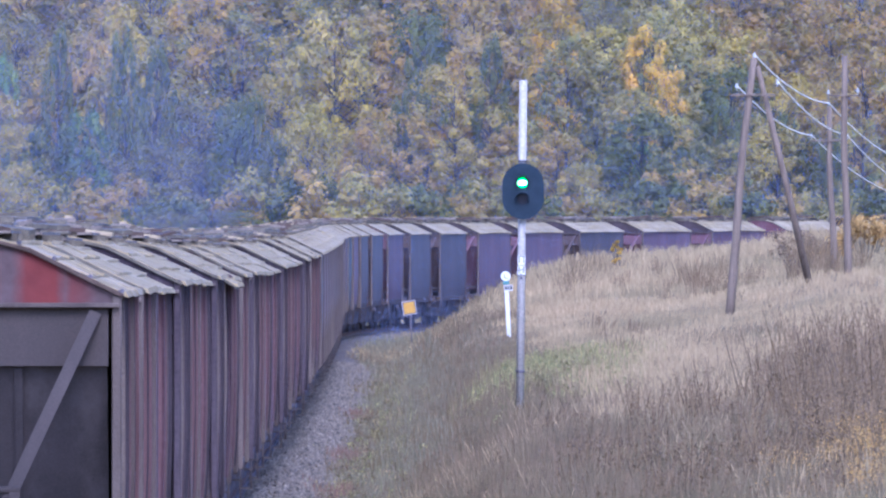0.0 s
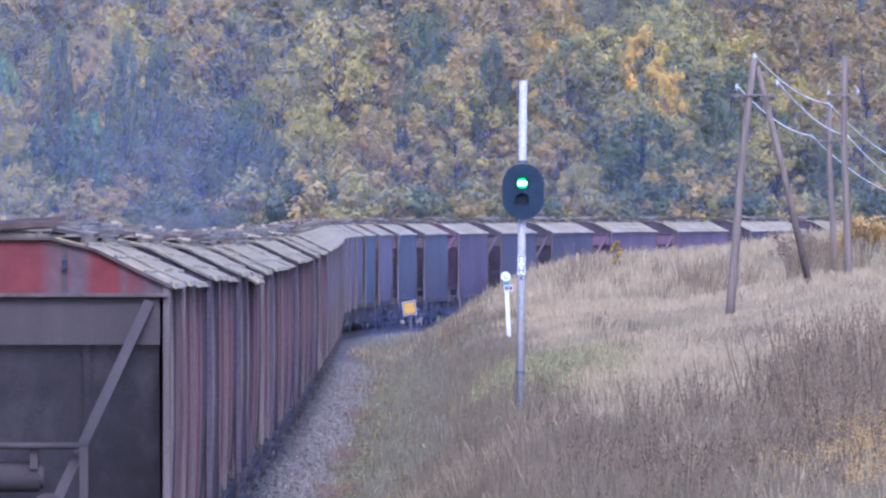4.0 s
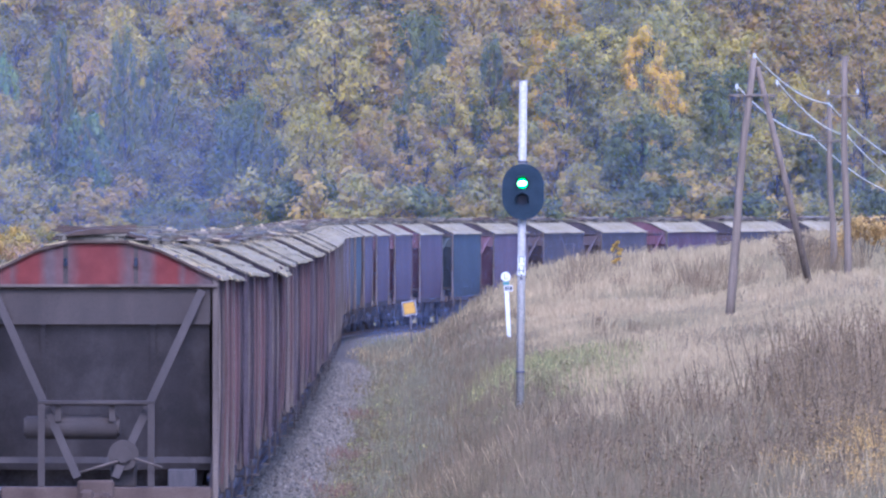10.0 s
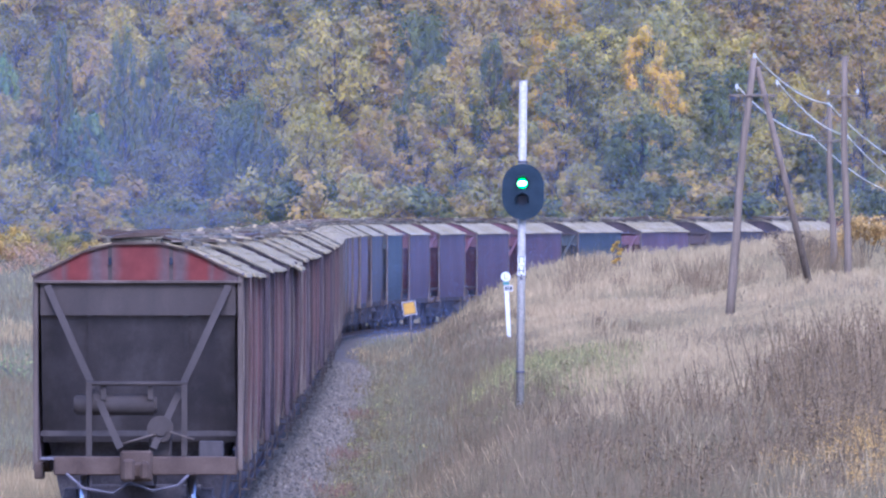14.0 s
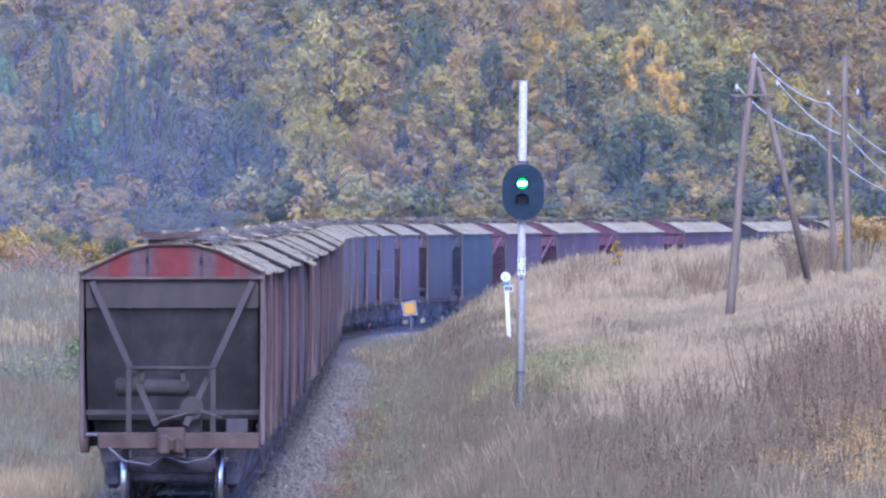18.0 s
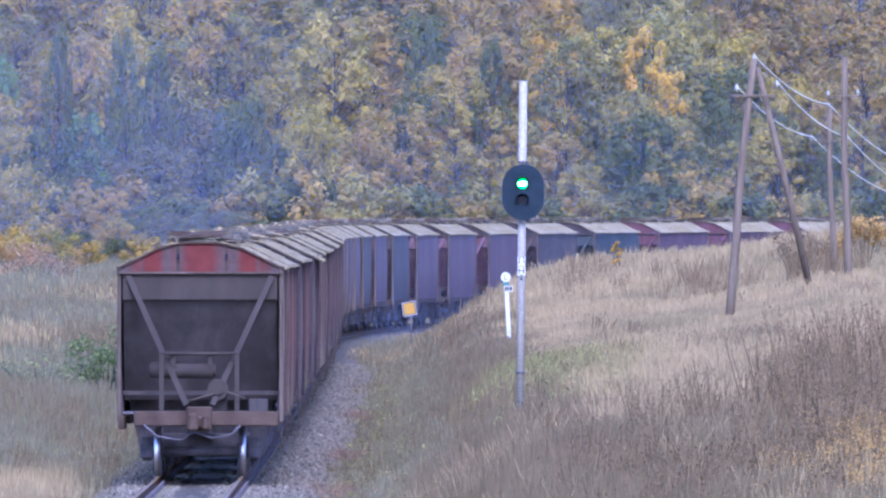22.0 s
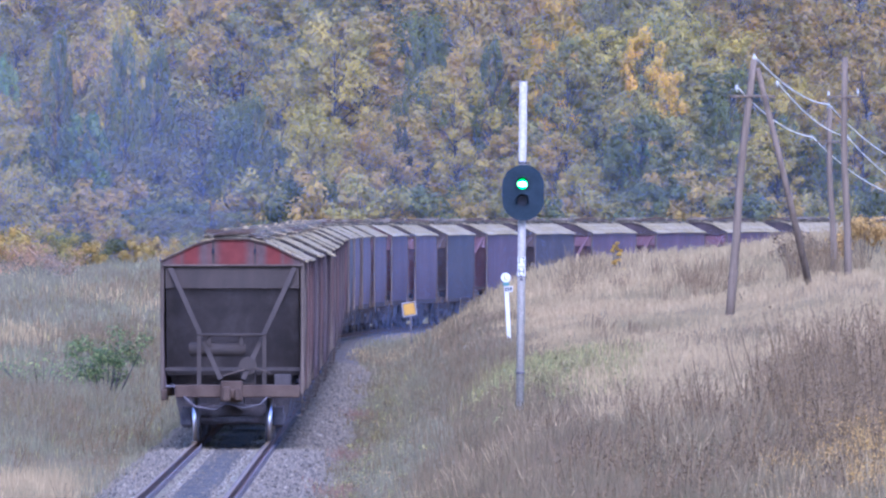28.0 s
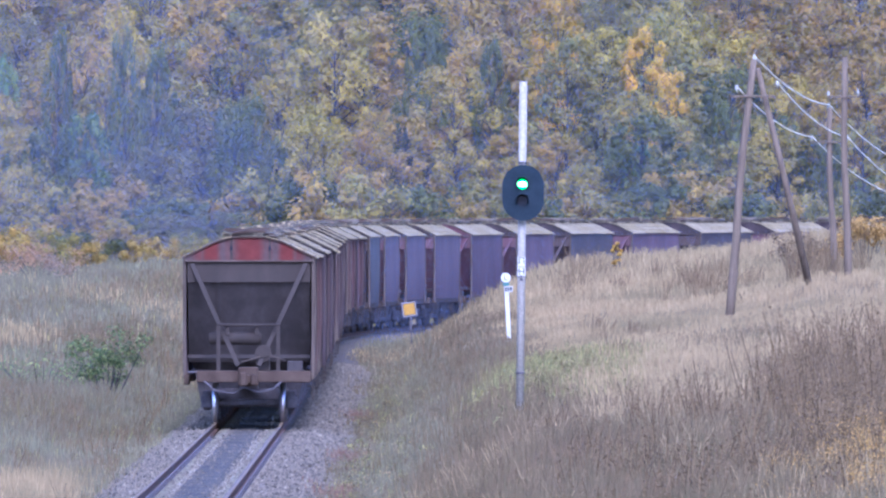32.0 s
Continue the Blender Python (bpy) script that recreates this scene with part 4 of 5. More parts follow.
def yellow_sign():
    y = 602.0
    ppm = 28170.0 / y
    x = (723.5 - 784) / ppm
    g = float(ground_z(x, y))
    s = new("trackside_sign")
    tagged(s, "small tilted yellow square sign on a thin post", "sign")
    s.matrix_basis = pose(x + 0.06, y, g - 0.1)
    zc = 5.0 - (546 - 377) / ppm - (g - 0.1)
    bm = B()
    rod(bm, (0.06, 0, 0), (0, 0, zc - 0.1), 0.03, 10)
    part("post", bm, STEEL_DARK, s)
    bm = B()
    plate(bm, 0, 0, 0, 0.53, 0.53, 0.02)
    bd = part("board", bm, CONCRETE, s, "white-edged yellow board")
    bd.matrix_basis = pose(-0.04, -0.05, zc, 0, -9, 0)
    bm = B()
    plate(bm, 0, -0.013, 0, 0.47, 0.47, 0.006)
    part("dark_border", bm, STEEL_BROWN, bd)
    bm = B()
    plate(bm, 0, -0.019, 0, 0.41, 0.41, 0.006)
    part("yellow_face", bm, YELLOW_SIGN, bd)


yellow_sign()


# ---- telegraph poles and wires ----
def at(px, py, y):
    """The place at depth y seen at a pixel of the camera's view (px right of the eye's axis, py below the horizon)."""
    return Vector((px * y / 28170.0, y, 5.0 - py * y / 28170.0))


def insulator(bm, p):
    rod(bm, p + Vector((0, 0, -0.16)), p + Vector((0, 0, -0.06)), 0.015, 6)
    rod(bm, p + Vector((0, 0, -0.08)), p + Vector((0, 0, -0.03)), 0.055, 10, 0.042)
    rod(bm, p + Vector((0, 0, -0.03)), p + Vector((0, 0, 0.05)), 0.042, 10, 0.03)


def pole(label, foot, top, arm, pegs, strut=None, r=0.13):
    """foot and top are places; arm is the crossarm's half width and drop below the top; pegs are the insulators' places."""
    o = new("telegraph_pole")
    tagged(o, label, "utility pole", "telegraph poles on the bank")
    g = float(ground_z(foot.x, foot.y))
    o.matrix_basis = pose(foot.x, foot.y, g)
    base = Vector((foot.x, foot.y, g))
    bm = B()
    n = 6
    side = Vector((0.035, 0, 0))
    tube(bm, [(top - base) * (i / n) + side * math.sin(i * 1.3) - Vector((0, 0, 0.5 if i == 0 else 0)) for i in range(n + 1)], [r * (1 - 0.28 * i / n) for i in range(n + 1)], 12)
    part("shaft", bm, WOOD_POLE, o, "weathered grey wooden shaft")
    if strut:
        bm = B()
        sg = Vector((strut[0].x, strut[0].y, float(ground_z(strut[0].x, strut[0].y)) - 0.4))
        tube(bm, [sg - base, (sg + strut[1]) / 2 - base + Vector((0.02, 0, 0)), strut[1] - base], [r * 0.8, r * 0.7, r * 0.6], 12)
        part("strut", bm, WOOD_POLE, o, "leaning wooden strut")
    if arm:
        c = top - base - Vector((0, 0, arm[1]))
        bm = B()
        box(bm, c.x - arm[0], c.x + arm[0], c.y - 0.16, c.y - 0.08, c.z - 0.028, c.z + 0.028, 0.008)
        part("crossarm", bm, WOOD_POLE, o, "wooden crossarm")
    for p in pegs:
        bm = B()
        insulator(bm, p - base)
        part("insulator", bm, GLASS_WHITE, o, "white porcelain insulator")
    return o


Y1, Y2, Y3 = 432.0, 537.0, 500.0
peg1 = [at(1304 - 784, 152 - 377, Y1), at(1335 - 784, 98 - 377, Y1), at(1376 - 784, 145 - 377, Y1)]
peg2 = [at(1437 - 784, 241 - 377, Y2), at(1467 - 784, 184 - 377, Y2), at(1500 - 784, 241 - 377, Y2)]
peg4 = [at(1590 - 784, 346 - 377, 610.0), at(1608 - 784, 290 - 377, 610.0), at(1634 - 784, 345 - 377, 610.0)]
pole("braced wooden telegraph pole with leaning strut on bank", at(1287 - 784, 545 - 377, Y1), at(1332 - 784, 104 - 377, Y1), (0.62, 1.0), peg1,
     (at(1440 - 784, 490 - 377, Y1 + 1.5), at(1341 - 784, 120 - 377, Y1)))
pole("slim wooden telegraph pole with crossarm among weeds", at(1476 - 784, 465 - 377, Y2), at(1466 - 784, 190 - 377, Y2), (0.62, 1.15), peg2, None, 0.12)
pole("tall old wooden telegraph pole with bare crossarm", at(1500 - 784, 462 - 377, Y3), at(1493 - 784, 100 - 377, Y3), (0.50, 1.25),
     [at(1466 - 784, 163 - 377, Y3), at(1518 - 784, 160 - 377, Y3)])
pole("wooden telegraph pole with crossarm beyond the bank", at(1612 - 784, 450 - 377, 610.0), at(1607 - 784, 296 - 377, 610.0), (0.62, 1.15), peg4, None, 0.12)


def wire(a, b, sag):
    bm = B()
    pts = [a.lerp(b, i / 24) - Vector((0, 0, sag * 4 * (i / 24) * (1 - i / 24))) for i in range(25)]
    tube(bm, pts, 0.022, 5)
    w = part("telegraph_wire", bm, WIRE)
    tagged(w, "pale bare wire strung between telegraph poles", "wire", "telegraph wires")


for a, b in zip(peg1, peg2):
    wire(a, b, 0.28)
for a, b in zip(peg2, peg4):
    wire(a, b, 0.28)


# ---- trees and bushes ----
def leaf_cloud(rng, centres, radii, counts, size, ruffle=0.2):
    """Small four-cornered leaf clumps scattered round the centres."""
    out = []
    for c, r, n in zip(centres, radii, counts):
        v = rng.normal(size=(n, 3))
        v /= np.linalg.norm(v, axis=1)[:, None]
        v *= (rng.random(n) ** 0.28)[:, None] * r * (0.85 + 0.25 * np.sin(v[:, :1] * 5 + v[:, 1:2] * 4))
        v[:, 2] *= 0.8
        out.append(v + c)
    p = np.concatenate(out)
    n = len(p)
    face = np.concatenate([(q - c) / max(r, 1e-3) for q, c, r in zip(out, centres, radii)]) + np.array([0, 0, 0.4]) + rng.normal(size=(n, 3)) * ruffle
    u = np.cross(face, rng.normal(size=(n, 3)))
    u /= np.linalg.norm(u, axis=1)[:, None] + 1e-9
    w = np.cross(face, u)
    w /= np.linalg.norm(w, axis=1)[:, None] + 1e-9
    s = (size * (0.55 + 0.9 * rng.random(n)))[:, None]
    a = u * s
    b = w * s * (0.5 + 0.35 * rng.random(n))[:, None]
    co = np.stack([p - a * 0.5, p - b * 0.5 + a * 0.08, p + a * 0.5, p + b * 0.5 + a * 0.08], 1).reshape(-1, 3)
    return co, np.arange(n * 4).reshape(-1, 4)


SIZES = {}


def tree(label, leaf, high, wide, seed, leaves=5800, size=0.24, boughs=44, thick=1.0):
    """A broadleaved tree: trunk, limbs and a crown of separate leafy boughs with gaps between them."""
    rng = np.random.default_rng(seed)
    t = new("tree")
    tagged(t, label, "tree", "trees of the wooded slope")
    bm = B()
    lean = rng.normal(size=2) * 0.25
    knots = [Vector((lean[0] * k, lean[1] * k, high * 0.85 * k)) for k in (0, 0.2, 0.4, 0.6, 0.8, 1.0)]
    r0 = 0.013 * high
    tube(bm, knots, [r0 * (1 - 0.17 * i) for i in range(6)], 8)
    part("trunk", bm, BARK, t)
    SIZES[t] = (high, wide)
    centres, radii, counts = [], [], []
    limbs = B()
    for i in range(boughs):
        k = 0.07 + 0.90 * ((i + rng.random()) / boughs) ** 0.9
        span = wide * 0.5 * math.sin(math.pi * (0.16 + 0.76 * k)) ** 0.75 * (0.5 + 0.5 * rng.random() ** 0.6)
        a = i * 2.4 + rng.normal() * 0.5
        c = np.array([math.cos(a) * span + lean[0] * k, math.sin(a) * span + lean[1] * k, high * k])
        root = Vector((lean[0] * k, lean[1] * k, max(0.8, high * (k * 0.82 - 0.05))))
        rod(limbs, root, Vector(c), 0.02 + 0.035 * (1 - k), 5, 0.01)
        centres.append(c)
        radii.append(wide * thick * (0.08 + 0.10 * rng.random()))
        counts.append(int(leaves / boughs * (0.5 + rng.random())))
    part("branch_work", limbs, BARK, t)
    co, fa = leaf_cloud(rng, centres, radii, counts, size, 0.28)
    crown = fast("crown", co, fa, LEAVES[leaf])
    crown.parent = t
    return t


def bush(name, label, leaf, high, wide, seed, leaves=1500, size=0.2):
    rng = np.random.default_rng(seed)
    t = new(name)
    tagged(t, label, "bush")
    bm = B()
    centres, radii, counts = [], [], []
    for i in range(16):
        a, d = i * 2.4, wide * 0.42 * math.sqrt((i + 0.5) / 16)
        c = np.array([math.cos(a) * d, math.sin(a) * d, high * (0.3 + 0.55 * rng.random()) * (1 - 0.35 * d / wide)])
        rod(bm, (c[0] * 0.15, c[1] * 0.15, -0.1), Vector(c * 1.12), 0.025, 5, 0.008)
        centres.append(c)
        radii.append(wide * (0.11 + 0.09 * rng.random()))
        counts.append(leaves // 16)
    part("branch_work", bm, BARK, t)
    co, fa = leaf_cloud(rng, centres, radii, counts, size)
    crown = fast("leaves", co, fa, leaf)
    crown.parent = t
    return t


TREES = {k: [tree(*a) for a in v] for k, v in {
    "o": [("broad oak with olive and yellowing leaves on wooded slope", "olive", 9.5, 6.0, 1), ("olive-leaved tree with loose crown on wooded slope", "olive", 10.0, 5.6, 12)],
    "p": [("pale olive-leaved tree with full crown on wooded slope", "pale", 9.5, 5.8, 2)],
    "b": [("tree with brown autumn leaves on wooded slope", "brown", 9.5, 5.6, 3), ("brown-leaved tree with ragged crown on wooded slope", "brown", 10.0, 6.0, 13)],
    "y": [("slender tree with bright yellow autumn leaves", "yellow", 11.0, 4.2, 4)],
    "g": [("tree still in green leaf on wooded slope", "green", 9.5, 5.6, 5), ("tall green tree with tiered boughs on wooded slope", "green", 11.0, 5.6, 15)],
    "d": [("dense dark green tree on wooded slope", "dark", 8.5, 5.6, 6)],
    "t": [("young blue-green tree still in full leaf", "teal", 8.0, 5.0, 9)],
    "r": [("tree with rust-red autumn leaves on slope", "rust", 9.5, 5.6, 7), ("rust-brown tree with spreading crown on slope", "rust", 10.0, 6.2, 17)],
    "h": [("half-bare grey-violet tree of thin brushwood", "grey", 9.0, 5.6, 8, 5000, 0.20, 60, 1.15)],
}.items()}
seen_tree = {}
rt = random.Random(5)


def plant(kind, px, top, wide, depth):
    """A tree placed and stretched to fit the camera's view: px, top and wide in pixels, standing on the ground at
    depth.
    """
    m = depth / 28170.0
    x = (px - 784) * m
    g = float(ground_z(x, depth)) - 0.2
    n = seen_tree[kind] = seen_tree.get(kind, -1) + 1
    base = TREES[kind][n % len(TREES[kind])]
    size = SIZES[base]
    up, out = (5.0 - (top - 377) * m - g) / size[0], wide * m / size[1]
    place = pose(x, depth, g, 0, 0, rt.uniform(0, 360)) @ Matrix.Diagonal((out, out, up, 1.0))
    if n < len(TREES[kind]):
        base.matrix_basis = place
    else:
        copy_thing(base, place @ Matrix.Diagonal((*base.scale, 1.0)).inverted())


# tree kinds by column of the camera's view, back rows to front, left to right
ROWS = [
    (1245.0, "gobgobogobobobbobrbrrr", -95, 20, 190),
    (1200.0, "gobgobgoobdbbobgprrrrr", -70, 30, 175),
    (1150.0, "ghobgboogbdbroggporrbr", 10, 60, 165),
    (1112.0, "ghgogbgopbrbbopggorrbr", 85, 70, 160),
    (1080.0, "oobghhdoobrobogggdobrg", 165, 60, 150),
    (1050.0, "oodhhhdoobboobgdggodgo", 245, 50, 135),
]
for depth, kinds, top, play, wide in ROWS:
    for i, k in enumerate(kinds):
        plant(k, -45 + 79 * i + rt.uniform(-18, 18), top + rt.uniform(-play, play), wide * rt.uniform(0.8, 1.25), depth + rt.uniform(-10, 10))

# single trees that stand out: two with yellow tops behind green ones, a pale oak, an orange-brown one, a grey one
for one in (("t", 150, 195, 95, 1050), ("t", 5, 95, 70, 1085), ("t", 1120, 250, 75, 1042), ("t", 55, 430, 60, 900), ("y", 985, -20, 112, 1080), ("g", 1000, 62, 150, 1068), ("y", 1140, 45, 105, 1070), ("y", 1182, 122, 75, 1058), ("g", 1118, 158, 120, 1052), ("g", 1205, 205, 110, 1050), ("h", 1060, -20, 90, 1120), ("p", 1185, 0, 120, 1110),
            ("p", 545, 185, 110, 1042), ("r", 640, 235, 105, 1042), ("b", 150, 55, 140, 1075), ("o", 590, 20, 170, 1100), ("o", 215, 10, 110, 1105), ("p", 1035, 290, 110, 1040)):
    plant(*one)

# dark-leaved trees set where shaded gaps show between crowns, shade put into leaf colour
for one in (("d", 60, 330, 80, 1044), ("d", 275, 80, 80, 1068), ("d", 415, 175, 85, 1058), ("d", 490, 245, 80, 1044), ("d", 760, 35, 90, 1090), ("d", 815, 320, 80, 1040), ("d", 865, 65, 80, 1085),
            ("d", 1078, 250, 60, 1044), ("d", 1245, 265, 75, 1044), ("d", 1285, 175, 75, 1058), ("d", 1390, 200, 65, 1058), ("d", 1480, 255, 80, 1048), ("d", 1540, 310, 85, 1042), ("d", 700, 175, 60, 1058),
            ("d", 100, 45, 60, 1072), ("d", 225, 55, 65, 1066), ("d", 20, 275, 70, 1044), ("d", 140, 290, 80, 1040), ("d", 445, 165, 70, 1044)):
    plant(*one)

# shrubs at the wood's edge
EDGE = [bush("shrub", "brown shrub at the edge of the wood", LEAVES["brown"], 4.5, 5.0, 11, 1800, 0.26),
        bush("shrub", "green shrub at the edge of the wood", LEAVES["green"], 5.5, 5.5, 12, 1800, 0.28),
        bush("shrub", "dark green shrub at the edge of the wood", LEAVES["dark"], 4.0, 4.5, 13, 1800, 0.24)]
for i in range(30):
    b = EDGE[(i * 7) % 3 if i > 2 else i]
    px, py = -36 + i * 2.45 + rt.uniform(-0.8, 0.8), 1030 + rt.uniform(-22, 12)
    m = pose(px, py, float(ground_z(px, py)) - 0.1, 0, 0, rt.uniform(0, 360)) @ Matrix.Scale(rt.uniform(0.75, 1.2), 4)
    if i > 2:
        copy_thing(b, m)
    else:
        b.matrix_basis = m
    tagged(b, group="shrubs along the wood")


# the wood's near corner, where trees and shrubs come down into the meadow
# the dark ones stand in for shaded gaps low in this corner
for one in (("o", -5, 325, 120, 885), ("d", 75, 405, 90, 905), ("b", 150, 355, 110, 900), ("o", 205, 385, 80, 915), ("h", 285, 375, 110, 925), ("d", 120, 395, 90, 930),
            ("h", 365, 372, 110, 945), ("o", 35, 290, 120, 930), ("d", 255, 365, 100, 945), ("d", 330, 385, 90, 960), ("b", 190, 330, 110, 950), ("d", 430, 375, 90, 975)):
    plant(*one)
for i, (px, depth, k) in enumerate(((10, 842, 0.55), (100, 850, 0.45), (150, 838, 0.4), (200, 856, 0.45), (245, 846, 0.36), (290, 862, 0.4), (335, 872, 0.36), (55, 866, 0.55), (125, 872, 0.5), (225, 878, 0.5))):
    x = (px - 784) * depth / 28170.0
    copy_thing(EDGE[(0, 1, 0, 2, 0)[i % 5]], pose(x, depth, float(ground_z(x, depth)) - 0.1, 0, 0, i * 77) @ Matrix.Scale(k, 4))


def set_bush(b, px, depth):
    x = (px - 784) * depth / 28170.0
    b.matrix_basis = pose(x, depth, float(ground_z(x, depth)) - 0.05)


set_bush(bush("shrub", "orange-brown shrub in the far meadow", LEAVES["orange"], 2.4, 5.0, 21, 2600, 0.10), 70, 790)
set_bush(bush("green_bush", "leafy green bramble bush in the meadow", LEAVES["fresh"], 2.9, 2.9, 22, 2400, 0.09), 190, 470)
set_bush(bush("green_bush", "small straggling green bush in the meadow", LEAVES["fresh"], 1.7, 4.2, 23, 750, 0.075), 75, 485)
set_bush(bush("yellow_bush", "yellow autumn bush behind the telegraph poles", YELLOW_WEED, 2.2, 3.2, 24, 1800, 0.13), 1535, 560)
set_bush(bush("yellow_bush", "yellow and brown bush on the bank", YELLOW_WEED, 1.6, 2.2, 25, 900, 0.12), 1465, 575)
set_bush(bush("shrub", "bare brownish shrub on the bank", WEED, 2.0, 2.8, 26, 900, 0.10), 1420, 560)
set_bush(bush("sapling", "small yellow-leaved sapling on the bank", LEAVES["yellow"], 2.2, 0.55, 27, 460, 0.10), 1092, 612)


# ---- grasses ----
def blades(rng, x, y, high, count, width, spread, droop=0.4):
    """Leaning blades round each root, one narrow quad each."""
    n = len(x)
    z = ground_z(x, y) - 0.03
    X, Y, Z, H = (np.repeat(a, count) for a in (x, y, z, high))
    m = n * count
    X = X + rng.normal(size=m) * spread
    Y = Y + rng.normal(size=m) * spread
    H = H * (0.55 + 0.6 * rng.random(m))
    a = rng.random(m) * 2 * np.pi
    lean = H * droop * rng.random(m)
    dx, dy = np.cos(a) * lean, np.sin(a) * lean
    b = rng.random(m) * np.pi
    wx, wy = np.cos(b) * width * (0.6 + 0.8 * rng.random(m)), np.sin(b) * width * 0.5
    p = np.stack([
        np.stack([X - wx / 2, Y - wy / 2, Z], -1), np.stack([X + wx / 2, Y + wy / 2, Z], -1),
        np.stack([X + dx + wx * 0.3, Y + dy, Z + H * (1 - 0.2 * droop)], -1), np.stack([X + dx - wx * 0.3, Y + dy, Z + H * (1 - 0.25 * droop)], -1)], 1).reshape(-1, 3)
    return p, np.arange(m * 4).reshape(-1, 4)


def side_of(x, y):
    lx, la = np.interp(y, LINE_Y, LINE_X), np.interp(y, LINE_Y, TURN)
    return (x - lx) * np.cos(la)


def patch(x, y, a, b, s):
    return 0.5 + 0.5 * np.sin(x * a + np.sin(y * b) * 2 + s) * np.sin(y * b * 1.7 + np.cos(x * a * 0.6) * 2 + s * 2)


def scatter(rng, n, y0, y1, right=True, pad=1.0):
    """Roots in the wedge of the view, evenly by area."""
    y = np.sqrt(rng.random(n) * (y1 ** 2 - y0 ** 2) + y0 ** 2)
    x = (rng.random(n) * 2 - 1) * (0.0278 * y + pad)
    d = side_of(x, y)
    keep = d > 2.45 - 0.2 * smooth(360, 500, y) + rng.normal(size=n) * 0.25 + 0.7 * (patch(x, y, 0.5, 0.11, 1.0) - 0.55) if right else d < -1.75 + rng.normal(size=n) * 0.2
    return x[keep], y[keep], d[keep]


def grass(name, label, mat, pieces):
    co, fa, off = [], [], 0
    for p, f in pieces:
        co.append(p)
        fa.append(f + off)
        off += len(p)
    o = fast(name, np.concatenate(co), np.concatenate(fa), mat)
    return tagged(o, label, "grass", kind="stuff")


rg = np.random.default_rng(3)
# right bank: pale straw in drifts, browner between
straw, brown, green, weeds, gold, red, olive = [], [], [], [], [], [], []
for y0, y1, n, c, wd in ((95, 260, 46000, 7, 0.009), (260, 460, 56000, 7, 0.015), (460, 780, 50000, 5, 0.031)):
    x, y, d = scatter(rg, n, y0, y1)
    pale = 0.7 * patch(x, y, 0.35, 0.021, 0.4) + 0.5 * smooth(6.4, 8.2, d) + 0.35 * smooth(330, 420, y) * smooth(4.8, 7.5, d) - 0.3 - 0.3 * smooth(7.2, 4.6, d) * smooth(420, 360, y) - 0.6 * smooth(262, 205, y) + rg.normal(size=len(x)) * 0.16
    tall = 0.17 + 0.29 * smooth(3.2, 5.2, d) - 0.16 * smooth(300, 400, y) * smooth(3.5, 5.5, d) + (0.16 + 0.42 * smooth(6.0, 9.0, d)) * smooth(525, 610, y)
    a = pale > 0.40
    straw.append(blades(rg, x[a], y[a], (tall * (0.8 + 0.5 * rg.random(len(x))))[a], c, wd, 0.16))
    low = tall * (0.6 + 0.5 * rg.random(len(x)))
    o = ~a & (d + rg.normal(size=len(x)) * 0.6 < 4.6 - 1.6 * smooth(300, 230, y))
    b = ~a & ~o
    olive.append(blades(rg, x[o], y[o], low[o], c, wd, 0.18))
    brown.append(blades(rg, x[b], y[b], low[b], c, wd, 0.18))
x, y, d = scatter(rg, 15000, 315, 470)
k = (d > 4.6) & (patch(x, y, 0.4, 0.05, 1.9) + rg.normal(size=len(x)) * 0.15 > 0.45)
olive.append(blades(rg, x[k], y[k], 0.2 + 0.12 * rg.random(k.sum()), 6, 0.016, 0.18))
x = rg.normal(size=3000) * 0.7 + 2.5
y = rg.normal(size=3000) * 14 + 326
green.append(blades(rg, x, y, 0.3 + 0.3 * rg.random(3000), 8, 0.014, 0.2))
x, y, d = scatter(rg, 8000, 200, 520)
k = (d < 4.4) & (patch(x, y, 1.3, 0.16, 0.3) > 0.42)
green.append(blades(rg, x[k], y[k], 0.12 + 0.2 * rg.random(k.sum()), 6, 0.012, 0.25))
x, y, d = scatter(rg, 5000, 280, 640)
k = (d < 4.2) & (rg.random(len(x)) < 0.6)
brown.append(blades(rg, x[k], y[k], 0.18 + 0.22 * rg.random(k.sum()), 6, 0.03, 0.15))
# low leafy weeds in clumps where the bank meets the ballast, pale tufts among the brown
for col, n, a, b in ((green, 150, 2.5, 4.6), (olive, 170, 2.4, 5.0), (weeds, 70, 2.6, 4.8), (straw, 60, 2.6, 4.6)):
    s1, dd = 205 + 230 * rg.random(n) ** 1.3, rg.uniform(a, b, n)
    x, y = np.interp(s1, ARC, LINE_X) + dd, np.interp(s1, ARC, LINE_Y)
    col.append(leaf_cloud(rg, np.stack([x, y, ground_z(x, y) + 0.12], -1), list(0.12 + 0.2 * rg.random(n)), [60] * n, 0.045, 0.6))
x, y = rg.uniform(-1.0, 4.4, 1500), rg.uniform(165, 258, 1500)
k = patch(x, y, 0.9, 0.09, 2.6) > 0.5
straw.append(blades(rg, x[k], y[k], 0.35 + 0.3 * rg.random(k.sum()), 7, 0.008, 0.07, 0.6))
x, y = rg.normal(size=1100) * 0.7 - 8.3, rg.uniform(262, 318, 1100)
straw.append(blades(rg, x, y, 0.45 + 0.3 * rg.random(1100), 8, 0.014, 0.12))
